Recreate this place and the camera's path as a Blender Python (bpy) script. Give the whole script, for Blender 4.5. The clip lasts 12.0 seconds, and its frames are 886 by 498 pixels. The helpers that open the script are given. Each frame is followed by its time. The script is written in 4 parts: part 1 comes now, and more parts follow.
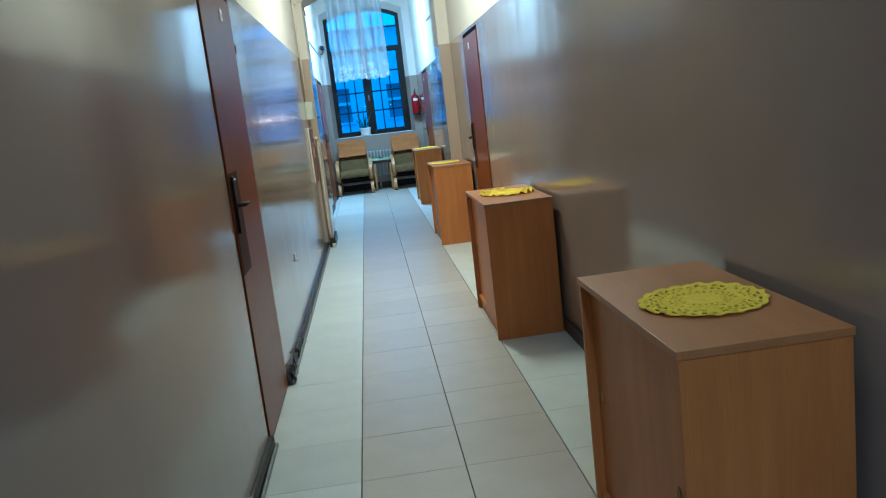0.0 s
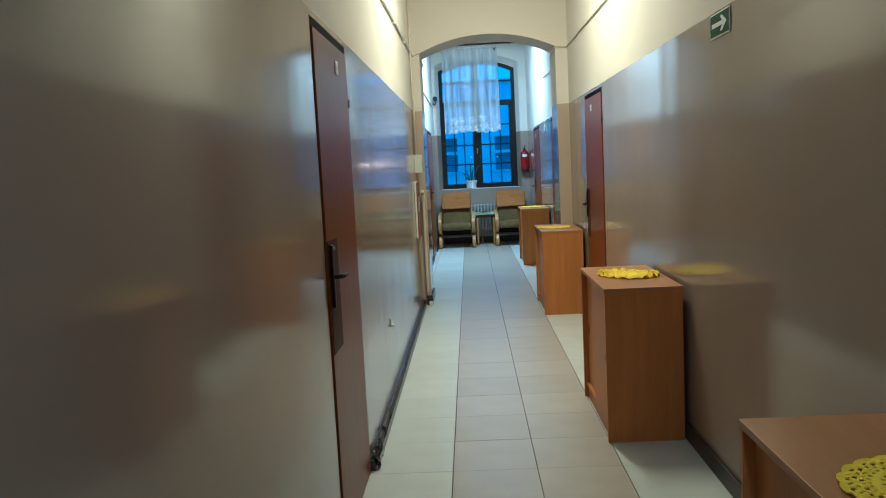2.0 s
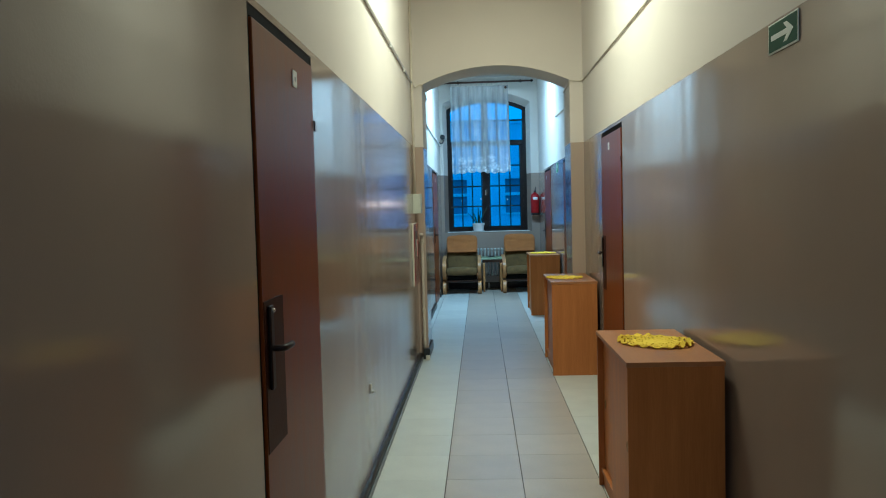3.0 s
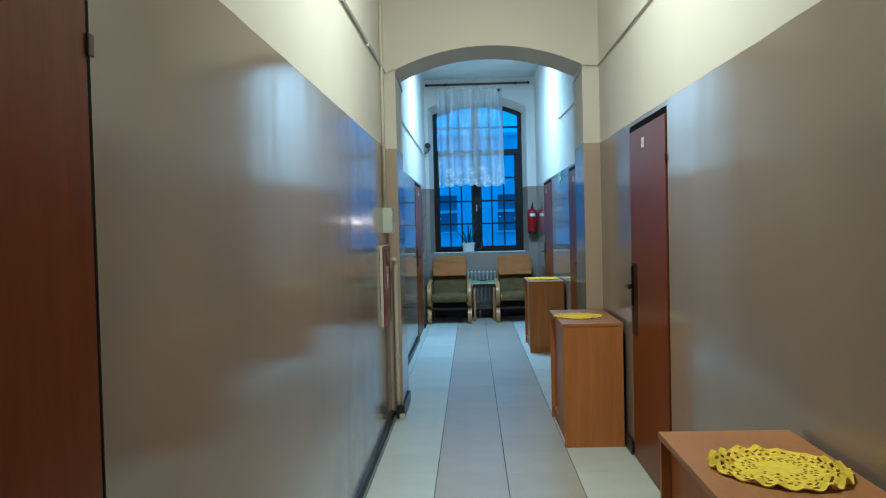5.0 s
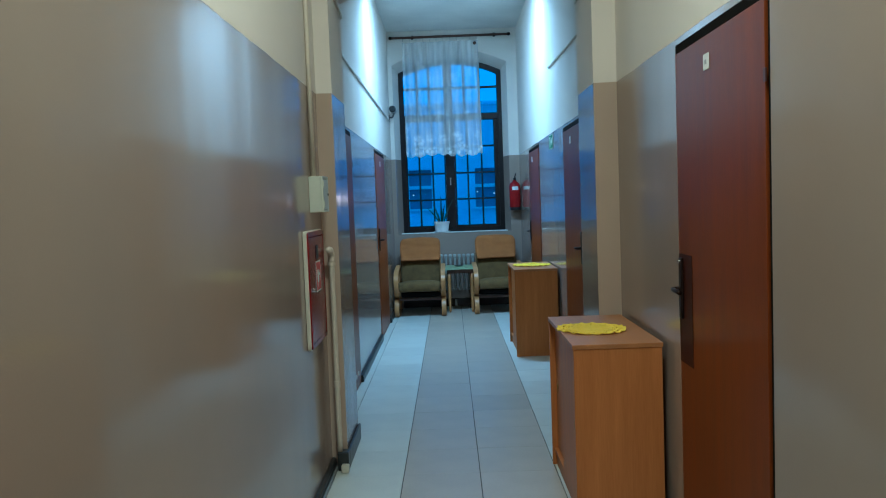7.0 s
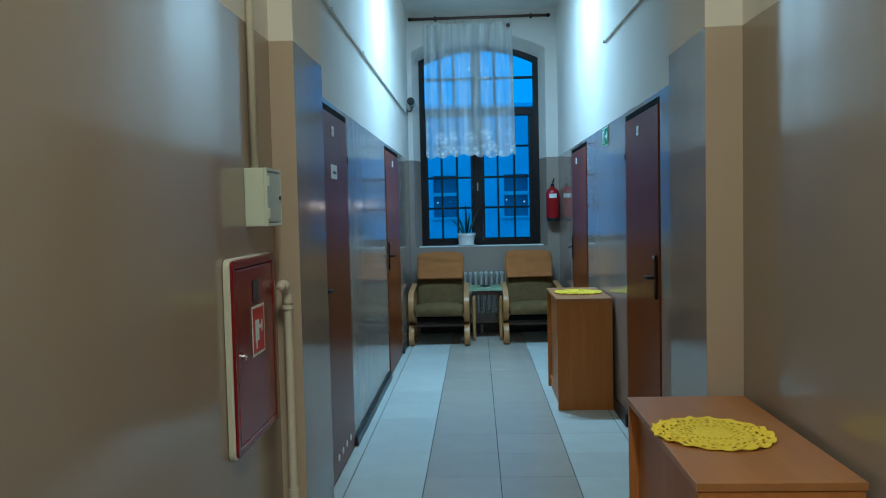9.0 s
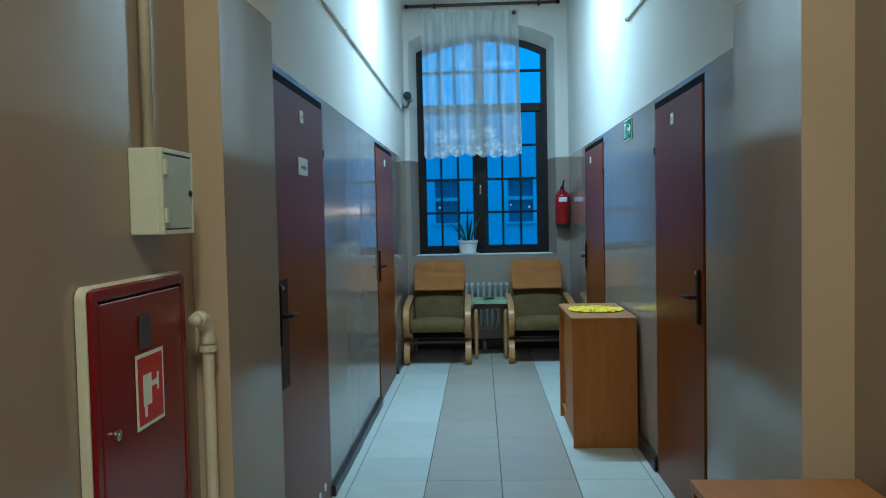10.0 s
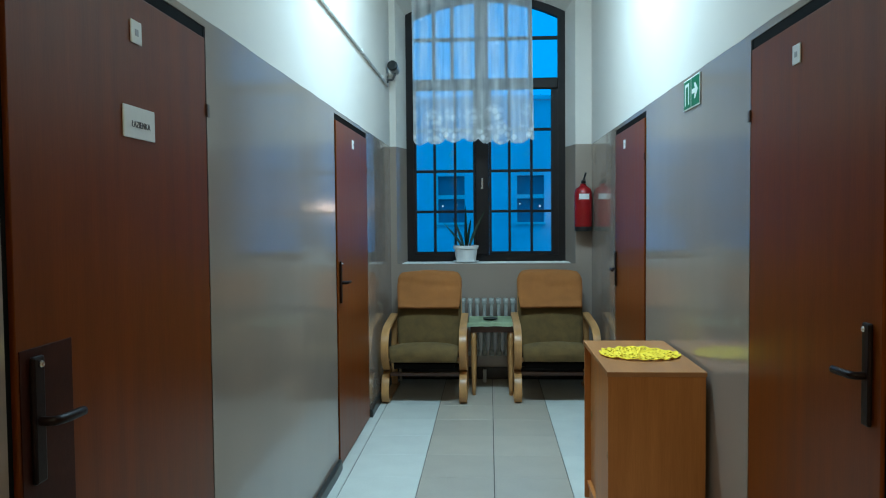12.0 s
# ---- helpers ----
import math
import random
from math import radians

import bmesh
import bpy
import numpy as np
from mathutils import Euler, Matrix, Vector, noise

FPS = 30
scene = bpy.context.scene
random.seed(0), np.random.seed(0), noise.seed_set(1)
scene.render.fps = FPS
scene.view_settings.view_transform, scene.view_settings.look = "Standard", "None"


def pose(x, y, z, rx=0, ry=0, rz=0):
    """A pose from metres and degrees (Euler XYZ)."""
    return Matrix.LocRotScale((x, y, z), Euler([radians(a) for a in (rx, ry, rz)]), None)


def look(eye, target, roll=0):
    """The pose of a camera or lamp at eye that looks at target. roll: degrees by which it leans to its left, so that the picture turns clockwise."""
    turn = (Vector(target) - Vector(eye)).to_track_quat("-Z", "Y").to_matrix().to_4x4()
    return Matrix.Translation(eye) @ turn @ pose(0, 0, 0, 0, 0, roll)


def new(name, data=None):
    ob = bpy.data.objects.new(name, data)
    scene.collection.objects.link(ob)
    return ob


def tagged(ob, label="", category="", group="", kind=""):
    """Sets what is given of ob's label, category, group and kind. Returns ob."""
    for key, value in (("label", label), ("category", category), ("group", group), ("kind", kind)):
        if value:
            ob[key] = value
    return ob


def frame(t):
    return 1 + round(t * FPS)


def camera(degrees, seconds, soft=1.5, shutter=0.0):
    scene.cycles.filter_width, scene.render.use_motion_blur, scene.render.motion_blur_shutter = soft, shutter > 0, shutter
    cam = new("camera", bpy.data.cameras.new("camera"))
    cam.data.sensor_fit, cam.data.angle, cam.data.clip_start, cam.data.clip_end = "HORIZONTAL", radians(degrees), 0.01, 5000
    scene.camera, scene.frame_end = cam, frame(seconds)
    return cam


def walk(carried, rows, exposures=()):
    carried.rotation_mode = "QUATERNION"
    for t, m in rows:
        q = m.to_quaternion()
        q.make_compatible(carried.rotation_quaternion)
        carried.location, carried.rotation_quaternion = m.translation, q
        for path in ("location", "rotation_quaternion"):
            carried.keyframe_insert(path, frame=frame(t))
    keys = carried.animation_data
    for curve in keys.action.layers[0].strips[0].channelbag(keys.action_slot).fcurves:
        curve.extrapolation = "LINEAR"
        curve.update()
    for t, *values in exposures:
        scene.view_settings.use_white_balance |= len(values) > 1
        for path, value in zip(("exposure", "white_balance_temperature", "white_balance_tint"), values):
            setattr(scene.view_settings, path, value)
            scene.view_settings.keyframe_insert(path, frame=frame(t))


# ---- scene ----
cam = camera(59.5, 12.0, soft=1.05)
PATH = [
    (0, (0.249, -0.157, 1.379), (0.405, 1.805, 1.025), -6.7),
    (0.5, (0.280, -0.050, 1.366), (0.316, 1.905, 0.942), -5.1),
    (1, (0.255, -0.085, 1.399), (0.254, 1.866, 0.956), -3.3),
    (1.5, (0.221, 0.02, 1.419), (0.173, 1.978, 1.011), -3.4),
    (2, (0.199, 0.273, 1.474), (0.123, 2.26, 1.264), -2.9),
    (2.5, (0.246, 0.609, 1.455), (0.169, 2.602, 1.305), -1.9),
    (3, (0.271, 1.013, 1.465), (0.173, 3.008, 1.362), -1.5),
    (3.2, (0.253, 1.182, 1.45), (0.147, 3.177, 1.351), -1.3),
    (5, (0.292, 2.635, 1.469), (0.217, 4.633, 1.41), -1.4),
    (5.5, (0.365, 3.047, 1.465), (0.301, 5.045, 1.407), -1.7),
    (6, (0.35, 3.454, 1.429), (0.284, 5.452, 1.354), -2.2),
    (6.5, (0.351, 3.861, 1.437), (0.308, 5.858, 1.333), -2.3),
    (6.7, (0.345, 4.053, 1.444), (0.326, 6.049, 1.324), -2.1),
    (8.3, (0.428, 5.339, 1.496), (0.376, 7.336, 1.385), -2.0),
    (8.5, (0.429, 5.482, 1.465), (0.359, 7.478, 1.363), -1.4),
    (9, (0.363, 5.873, 1.465), (0.275, 7.868, 1.367), -1.3),
    (9.5, (0.359, 6.26, 1.443), (0.268, 8.256, 1.343), -1.3),
    (10, (0.375, 6.669, 1.455), (0.278, 8.665, 1.372), -1.2),
    (10.5, (0.358, 7.071, 1.472), (0.257, 9.067, 1.394), -0.9),
    (11, (0.413, 7.477, 1.455), (0.311, 9.473, 1.38), -0.5),
    (11.5, (0.441, 7.859, 1.442), (0.325, 9.854, 1.364), -0.6),
    (12, (0.445, 8.269, 1.46), (0.326, 10.264, 1.374), -0.5),
]
EXPOSURE = [(0, 0.28, 4500, 8), (0.5, 0.33, 4750, 8), (1, 0.48, 4800, 8), (1.5, 0.48, 4750, 8), (2, 0.00, 5000, 9), (2.5, -0.28, 4950, 9), (3, -0.36, 4900, 9),
            (5, -0.34, 4600, 8), (5.5, -0.35, 4500, 8), (6.5, -0.46, 4450, 7), (8.5, -0.72, 4700, 6), (9.5, -0.57, 4900, 6), (10.5, -0.56, 5300, 7), (12, -0.40, 5750, 11)]
walk(cam, [(t, look(eye, target, roll)) for t, eye, target, roll in PATH], EXPOSURE)

# ---------------------------------------------------------------- world and light
world = bpy.data.worlds.new("dusk")
scene.world = world
world.use_nodes = True
wn = world.node_tree
bg = wn.nodes["Background"]
bg.inputs[0].default_value = (0.006, 0.315, 0.75, 1)
bg.inputs[1].default_value = 1.75


def area_lamp(name, m, w, h, watts, colour):
    d = bpy.data.lights.new(name, "AREA")
    d.shape, d.size, d.size_y, d.energy, d.color = "RECTANGLE", w, h, watts, colour
    ob = new(name, d)
    ob.matrix_world = m
    return ob


BACK_LAMP_Y, NEAR_LAMP_Y, FAR_LAMP_Y, LAMP_Z = -1.6, 6.0, 12.40, 3.70
area_lamp("ceiling_lamp_back", pose(0.46, BACK_LAMP_Y, LAMP_Z), 0.16, 1.15, 36, (0.76, 0.93, 1.0))
area_lamp("ceiling_lamp_near", pose(0.46, NEAR_LAMP_Y, LAMP_Z), 0.16, 1.15, 78, (1.0, 0.91, 0.56))
area_lamp("ceiling_lamp_far", pose(0.46, FAR_LAMP_Y, LAMP_Z + 0.035), 0.90, 0.14, 128, (0.60, 0.88, 0.98))



# ---------------------------------------------------------------- materials
def material(name, colour, rough=0.5, metal=0.0, var=0.08, scale=6.0, grain=60.0, bump=0.05, bump_scale=None, spec=0.5, stretch=(1, 1, 1), dark=None, coat=0.0, island=0.0, rough_var=0.06):
    m = bpy.data.materials.new(name)
    m.use_nodes = True
    nt = m.node_tree
    bs = nt.nodes["Principled BSDF"]
    bs.inputs["Metallic"].default_value = metal
    bs.inputs["Specular IOR Level"].default_value = spec
    bs.inputs["Coat Weight"].default_value = coat
    bs.inputs["Coat Roughness"].default_value = 0.08
    tc = nt.nodes.new("ShaderNodeTexCoord")
    mp = nt.nodes.new("ShaderNodeMapping")
    mp.inputs["Scale"].default_value = stretch
    nt.links.new(tc.outputs["Object"], mp.inputs[0])
    n1 = nt.nodes.new("ShaderNodeTexNoise")
    n1.inputs["Scale"].default_value, n1.inputs["Detail"].default_value = scale, 4
    n2 = nt.nodes.new("ShaderNodeTexNoise")
    n2.inputs["Scale"].default_value, n2.inputs["Detail"].default_value = grain, 3
    nt.links.new(mp.outputs[0], n1.inputs[0])
    nt.links.new(mp.outputs[0], n2.inputs[0])
    add = nt.nodes.new("ShaderNodeMath")
    add.operation = "MULTIPLY_ADD"
    add.inputs[1].default_value = 0.5
    nt.links.new(n2.outputs[0], add.inputs[0])
    nt.links.new(n1.outputs[0], add.inputs[2])
    ramp = nt.nodes.new("ShaderNodeMapRange")
    ramp.inputs["From Min"].default_value, ramp.inputs["From Max"].default_value = 0.45, 1.05
    nt.links.new(add.outputs[0], ramp.inputs["Value"])
    mix = nt.nodes.new("ShaderNodeMix")
    mix.data_type = "RGBA"
    a = dark or tuple(c * (1 - 2 * var) for c in colour)
    b = tuple(min(1, c * (1 + var)) for c in colour) if not dark else colour
    mix.inputs["A"].default_value, mix.inputs["B"].default_value = (*a, 1), (*b, 1)
    nt.links.new(ramp.outputs[0], mix.inputs["Factor"])
    out = mix.outputs["Result"]
    if island:
        oi = nt.nodes.new("ShaderNodeObjectInfo")
        hs = nt.nodes.new("ShaderNodeHueSaturation")
        mr = nt.nodes.new("ShaderNodeMapRange")
        mr.inputs["To Min"].default_value, mr.inputs["To Max"].default_value = 1 - island, 1 + island
        nt.links.new(oi.outputs["Random"], mr.inputs["Value"])
        nt.links.new(mr.outputs[0], hs.inputs["Value"])
        nt.links.new(out, hs.inputs["Color"])
        out = hs.outputs[0]
    nt.links.new(out, bs.inputs["Base Color"])
    rr = nt.nodes.new("ShaderNodeMapRange")
    rr.inputs["To Min"].default_value, rr.inputs["To Max"].default_value = max(0.02, rough - rough_var), min(1, rough + rough_var)
    nt.links.new(n1.outputs[0], rr.inputs["Value"])
    nt.links.new(rr.outputs[0], bs.inputs["Roughness"])
    if bump:
        bp = nt.nodes.new("ShaderNodeBump")
        bp.inputs["Strength"].default_value, bp.inputs["Distance"].default_value = bump, 0.01
        src = n2
        if bump_scale:
            src = nt.nodes.new("ShaderNodeTexNoise")
            src.inputs["Scale"].default_value, src.inputs["Detail"].default_value = bump_scale, 2
            nt.links.new(mp.outputs[0], src.inputs[0])
        nt.links.new(src.outputs[0], bp.inputs["Height"])
        nt.links.new(bp.outputs[0], bs.inputs["Normal"])
    return m


def wall_paint(name, low, high, line=2.075):
    """Glossy oil paint up to the line, matt distemper above it."""
    m = bpy.data.materials.new(name)
    m.use_nodes = True
    nt = m.node_tree
    L = nt.links.new
    bs = nt.nodes["Principled BSDF"]
    geo = nt.nodes.new("ShaderNodeNewGeometry")
    sep = nt.nodes.new("ShaderNodeSeparateXYZ")
    L(geo.outputs["Position"], sep.inputs[0])
    wob = nt.nodes.new("ShaderNodeTexNoise")
    wob.inputs["Scale"].default_value = 3.0
    L(geo.outputs["Position"], wob.inputs[0])
    ad = nt.nodes.new("ShaderNodeMath")
    ad.operation = "MULTIPLY_ADD"
    ad.inputs[1].default_value = 0.012
    L(wob.outputs[0], ad.inputs[0])
    L(sep.outputs["Z"], ad.inputs[2])
    step = nt.nodes.new("ShaderNodeMapRange")
    step.inputs["From Min"].default_value, step.inputs["From Max"].default_value = line + 0.004, line + 0.008
    L(ad.outputs[0], step.inputs["Value"])
    big = nt.nodes.new("ShaderNodeTexNoise")
    big.inputs["Scale"].default_value, big.inputs["Detail"].default_value = 1.3, 5
    L(geo.outputs["Position"], big.inputs[0])
    fine = nt.nodes.new("ShaderNodeTexNoise")
    fine.inputs["Scale"].default_value, fine.inputs["Detail"].default_value = 140, 2
    L(geo.outputs["Position"], fine.inputs[0])

    def toned(c, d):
        mx = nt.nodes.new("ShaderNodeMix")
        mx.data_type = "RGBA"
        mx.inputs["A"].default_value = (*[v * (1 - d) for v in c], 1)
        mx.inputs["B"].default_value = (*[min(1, v * (1 + d)) for v in c], 1)
        L(big.outputs[0], mx.inputs["Factor"])
        return mx.outputs["Result"]
    mix = nt.nodes.new("ShaderNodeMix")
    mix.data_type = "RGBA"
    L(step.outputs[0], mix.inputs["Factor"])
    L(toned(low, 0.12), mix.inputs["A"])
    L(toned(high, 0.06), mix.inputs["B"])
    L(mix.outputs["Result"], bs.inputs["Base Color"])
    # uneven sheen of brushed gloss paint
    sheen = nt.nodes.new("ShaderNodeMapRange")
    sheen.inputs["To Min"].default_value, sheen.inputs["To Max"].default_value = 0.035, 0.16
    L(big.outputs[0], sheen.inputs["Value"])
    ro = nt.nodes.new("ShaderNodeMix")
    L(step.outputs[0], ro.inputs["Factor"])
    L(sheen.outputs[0], ro.inputs["A"])
    ro.inputs["B"].default_value = 0.85
    L(ro.outputs["Result"], bs.inputs["Roughness"])
    bs.inputs["Specular IOR Level"].default_value = 0.55
    wave = nt.nodes.new("ShaderNodeTexNoise")
    wave.inputs["Scale"].default_value, wave.inputs["Detail"].default_value = 1.9, 1.0
    stretch = nt.nodes.new("ShaderNodeMapping")
    stretch.inputs["Scale"].default_value = (1.9, 1.9, 0.20)
    L(geo.outputs["Position"], stretch.inputs[0])
    L(stretch.outputs[0], wave.inputs[0])
    b1 = nt.nodes.new("ShaderNodeBump")
    b1.inputs["Strength"].default_value, b1.inputs["Distance"].default_value = 0.09, 0.03
    L(wave.outputs[0], b1.inputs["Height"])
    b2 = nt.nodes.new("ShaderNodeBump")
    b2.inputs["Strength"].default_value, b2.inputs["Distance"].default_value = 0.06, 0.003
    L(fine.outputs[0], b2.inputs["Height"])
    L(b1.outputs[0], b2.inputs["Normal"])
    L(b2.outputs[0], bs.inputs["Normal"])
    return m


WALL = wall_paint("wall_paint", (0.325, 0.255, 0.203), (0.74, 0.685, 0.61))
# lighter tones for the arch wall's faces towards -y
ARCH_FRONT = wall_paint("arch_front_tone", (0.50, 0.385, 0.285), (0.76, 0.69, 0.60))
CEIL = material("ceiling_white", (0.78, 0.77, 0.73), 0.9, scale=2, bump=0.03)
TILE_A = material("tile_cream", (0.655, 0.675, 0.61), 0.32, var=0.05, scale=5, grain=90, bump=0.01, island=0.05)
TILE_B = material("tile_beige", (0.485, 0.43, 0.345), 0.32, var=0.06, scale=5, grain=90, bump=0.01, island=0.05)
GROUT = material("grout", (0.12, 0.108, 0.09), 0.85, scale=9)
SKIRT = material("skirting_black", (0.028, 0.030, 0.028), 0.35, var=0.2, scale=9, bump=0.2, bump_scale=14)
SKIRT_B = material("skirting_brown", (0.025, 0.016, 0.012), 0.4, var=0.2, scale=9)
FILM = material("black_film", (0.020, 0.021, 0.021), 0.16, var=0.3, scale=14, spec=0.7)
TRUNK = material("trunking_grey", (0.22, 0.22, 0.21), 0.45, var=0.2, scale=12)
DOOR = material("door_veneer", (0.210, 0.048, 0.006), 0.33, dark=(0.138, 0.029, 0.0035), scale=3, grain=30, bump=0.015, stretch=(6, 6, 0.4), spec=0.15)
DOOR_FRAME = material("door_frame", (0.060, 0.020, 0.011), 0.4, var=0.12, scale=8)
# flat black for door frames and for the shade bodies in the armchairs
SHADOWGAP = material("flat_black", (0.008, 0.007, 0.006), 0.9, spec=0.08)
HANDLE = material("handle_bronze", (0.016, 0.007, 0.005), 0.42, metal=0.0, var=0.2, scale=30, spec=0.18)
PLATE = material("guard_plate", (0.055, 0.015, 0.008), 0.5, var=0.15, scale=12, spec=0.1)
STEEL = material("steel", (0.7, 0.7, 0.68), 0.25, metal=1.0, scale=30)
BRASS = material("brass", (0.40, 0.27, 0.12), 0.4, metal=1.0, scale=30)
PAPER = material("paper_white", (0.82, 0.82, 0.78), 0.6, var=0.03)
FAINT_INK = material("worn_ink", (0.16, 0.16, 0.17), 0.6)
FAINT = material("faded_print", (0.42, 0.42, 0.42), 0.6)
INK = material("ink", (0.06, 0.06, 0.07), 0.6)
GREEN = material("sign_green", (0.012, 0.17, 0.075), 0.6, var=0.06, spec=0.2)
GREEN_D = material("sign_dark_green", (0.014, 0.075, 0.036), 0.7, var=0.06, spec=0.15)
SIGN_W = material("sign_white", (0.80, 0.85, 0.78), 0.6, var=0.03, spec=0.2)
RED = material("hydrant_red", (0.20, 0.010, 0.012), 0.22, var=0.08, scale=5)
RED_S = material("sticker_red", (0.55, 0.020, 0.015), 0.3, var=0.05)
CREAM = material("cream_enamel", (0.66, 0.62, 0.50), 0.35, var=0.05)
BOXP = material("box_enamel", (0.64, 0.66, 0.54), 0.38, var=0.04)
BOXD = material("box_door_enamel", (0.50, 0.54, 0.47), 0.38, var=0.04)
PVC = material("pvc_cream", (0.68, 0.60, 0.47), 0.4, var=0.05)
PVC_W = material("pvc_white", (0.88, 0.87, 0.82), 0.25, var=0.04)
LAMIN = material("beech_laminate", (0.555, 0.213, 0.052), 0.40, dark=(0.40, 0.140, 0.032), scale=2.5, grain=22, bump=0.015, stretch=(7, 7, 0.45), island=0.05, spec=0.18)
LAMIN_T = material("beech_laminate_top", (0.46, 0.195, 0.058), 0.42, dark=(0.35, 0.140, 0.038), scale=2.5, grain=22, bump=0.015, stretch=(7, 0.45, 7))
YARN = material("yellow_yarn", (0.96, 0.69, 0.026), 0.9, var=0.06, scale=60, grain=220, bump=0.02)
BIRCH = material("bent_birch", (0.50, 0.255, 0.085), 0.35, var=0.15, scale=4, grain=40, stretch=(5, 1, 1))
DARKWOOD = material("dark_wood", (0.09, 0.038, 0.02), 0.4, var=0.15)
OLIVE = material("olive_fabric", (0.150, 0.092, 0.027), 0.95, var=0.2, scale=12, grain=300, bump=0.4)
TAN = material("tan_fabric", (0.37, 0.135, 0.030), 0.95, var=0.09, scale=10, grain=300, bump=0.4)
CLOTH = material("green_cloth", (0.52, 0.64, 0.40), 0.9, var=0.12, scale=12, grain=250, bump=0.3)
PLATE_D = material("dark_plate", (0.03, 0.04, 0.035), 0.3)
RADIATOR = material("radiator_enamel", (0.42, 0.43, 0.39), 0.45, var=0.1)
WINFRAME = material("window_brown", (0.012, 0.007, 0.005), 0.5, var=0.2, scale=8, spec=0.25)
POT = material("pot_white", (0.78, 0.78, 0.75), 0.3, var=0.04)
SOIL = material("soil", (0.03, 0.02, 0.013), 0.95)
LEAF = material("leaf_dark", (0.035, 0.075, 0.030), 0.45, var=0.25, scale=14)
CCTV_W = material("camera_housing", (0.46, 0.46, 0.44), 0.4, var=0.06)
CCTV = material("camera_grey", (0.09, 0.085, 0.08), 0.4, var=0.1)
BLACK = material("black_plastic", (0.012, 0.012, 0.012), 0.35)
EXTRED = material("extinguisher_red", (0.30, 0.008, 0.010), 0.22, var=0.06)
PLASTER_OUT = material("outside_plaster", (0.80, 0.82, 0.85), 0.9, var=0.08, scale=1.2, bump=0.05)
ROOF_OUT = material("outside_roof", (0.10, 0.09, 0.09), 0.9)
GLASS_OUT = material("outside_glass", (0.22, 0.25, 0.30), 0.35)
GROUND = material("outside_ground", (0.10, 0.10, 0.10), 0.9, scale=1)


def glass():
    m = bpy.data.materials.new("window_glass")
    m.use_nodes = True
    nt = m.node_tree
    nt.nodes.remove(nt.nodes["Principled BSDF"])
    tr, gl, mx, fr = (nt.nodes.new(k) for k in ("ShaderNodeBsdfTransparent", "ShaderNodeBsdfGlossy", "ShaderNodeMixShader", "ShaderNodeFresnel"))
    gl.inputs["Roughness"].default_value = 0.02
    tr.inputs[0].default_value = (0.92, 0.97, 0.98, 1)
    fr.inputs[0].default_value = 1.2
    nt.links.new(fr.outputs[0], mx.inputs[0])
    nt.links.new(tr.outputs[0], mx.inputs[1])
    nt.links.new(gl.outputs[0], mx.inputs[2])
    nt.links.new(mx.outputs[0], nt.nodes["Material Output"].inputs[0])
    return m


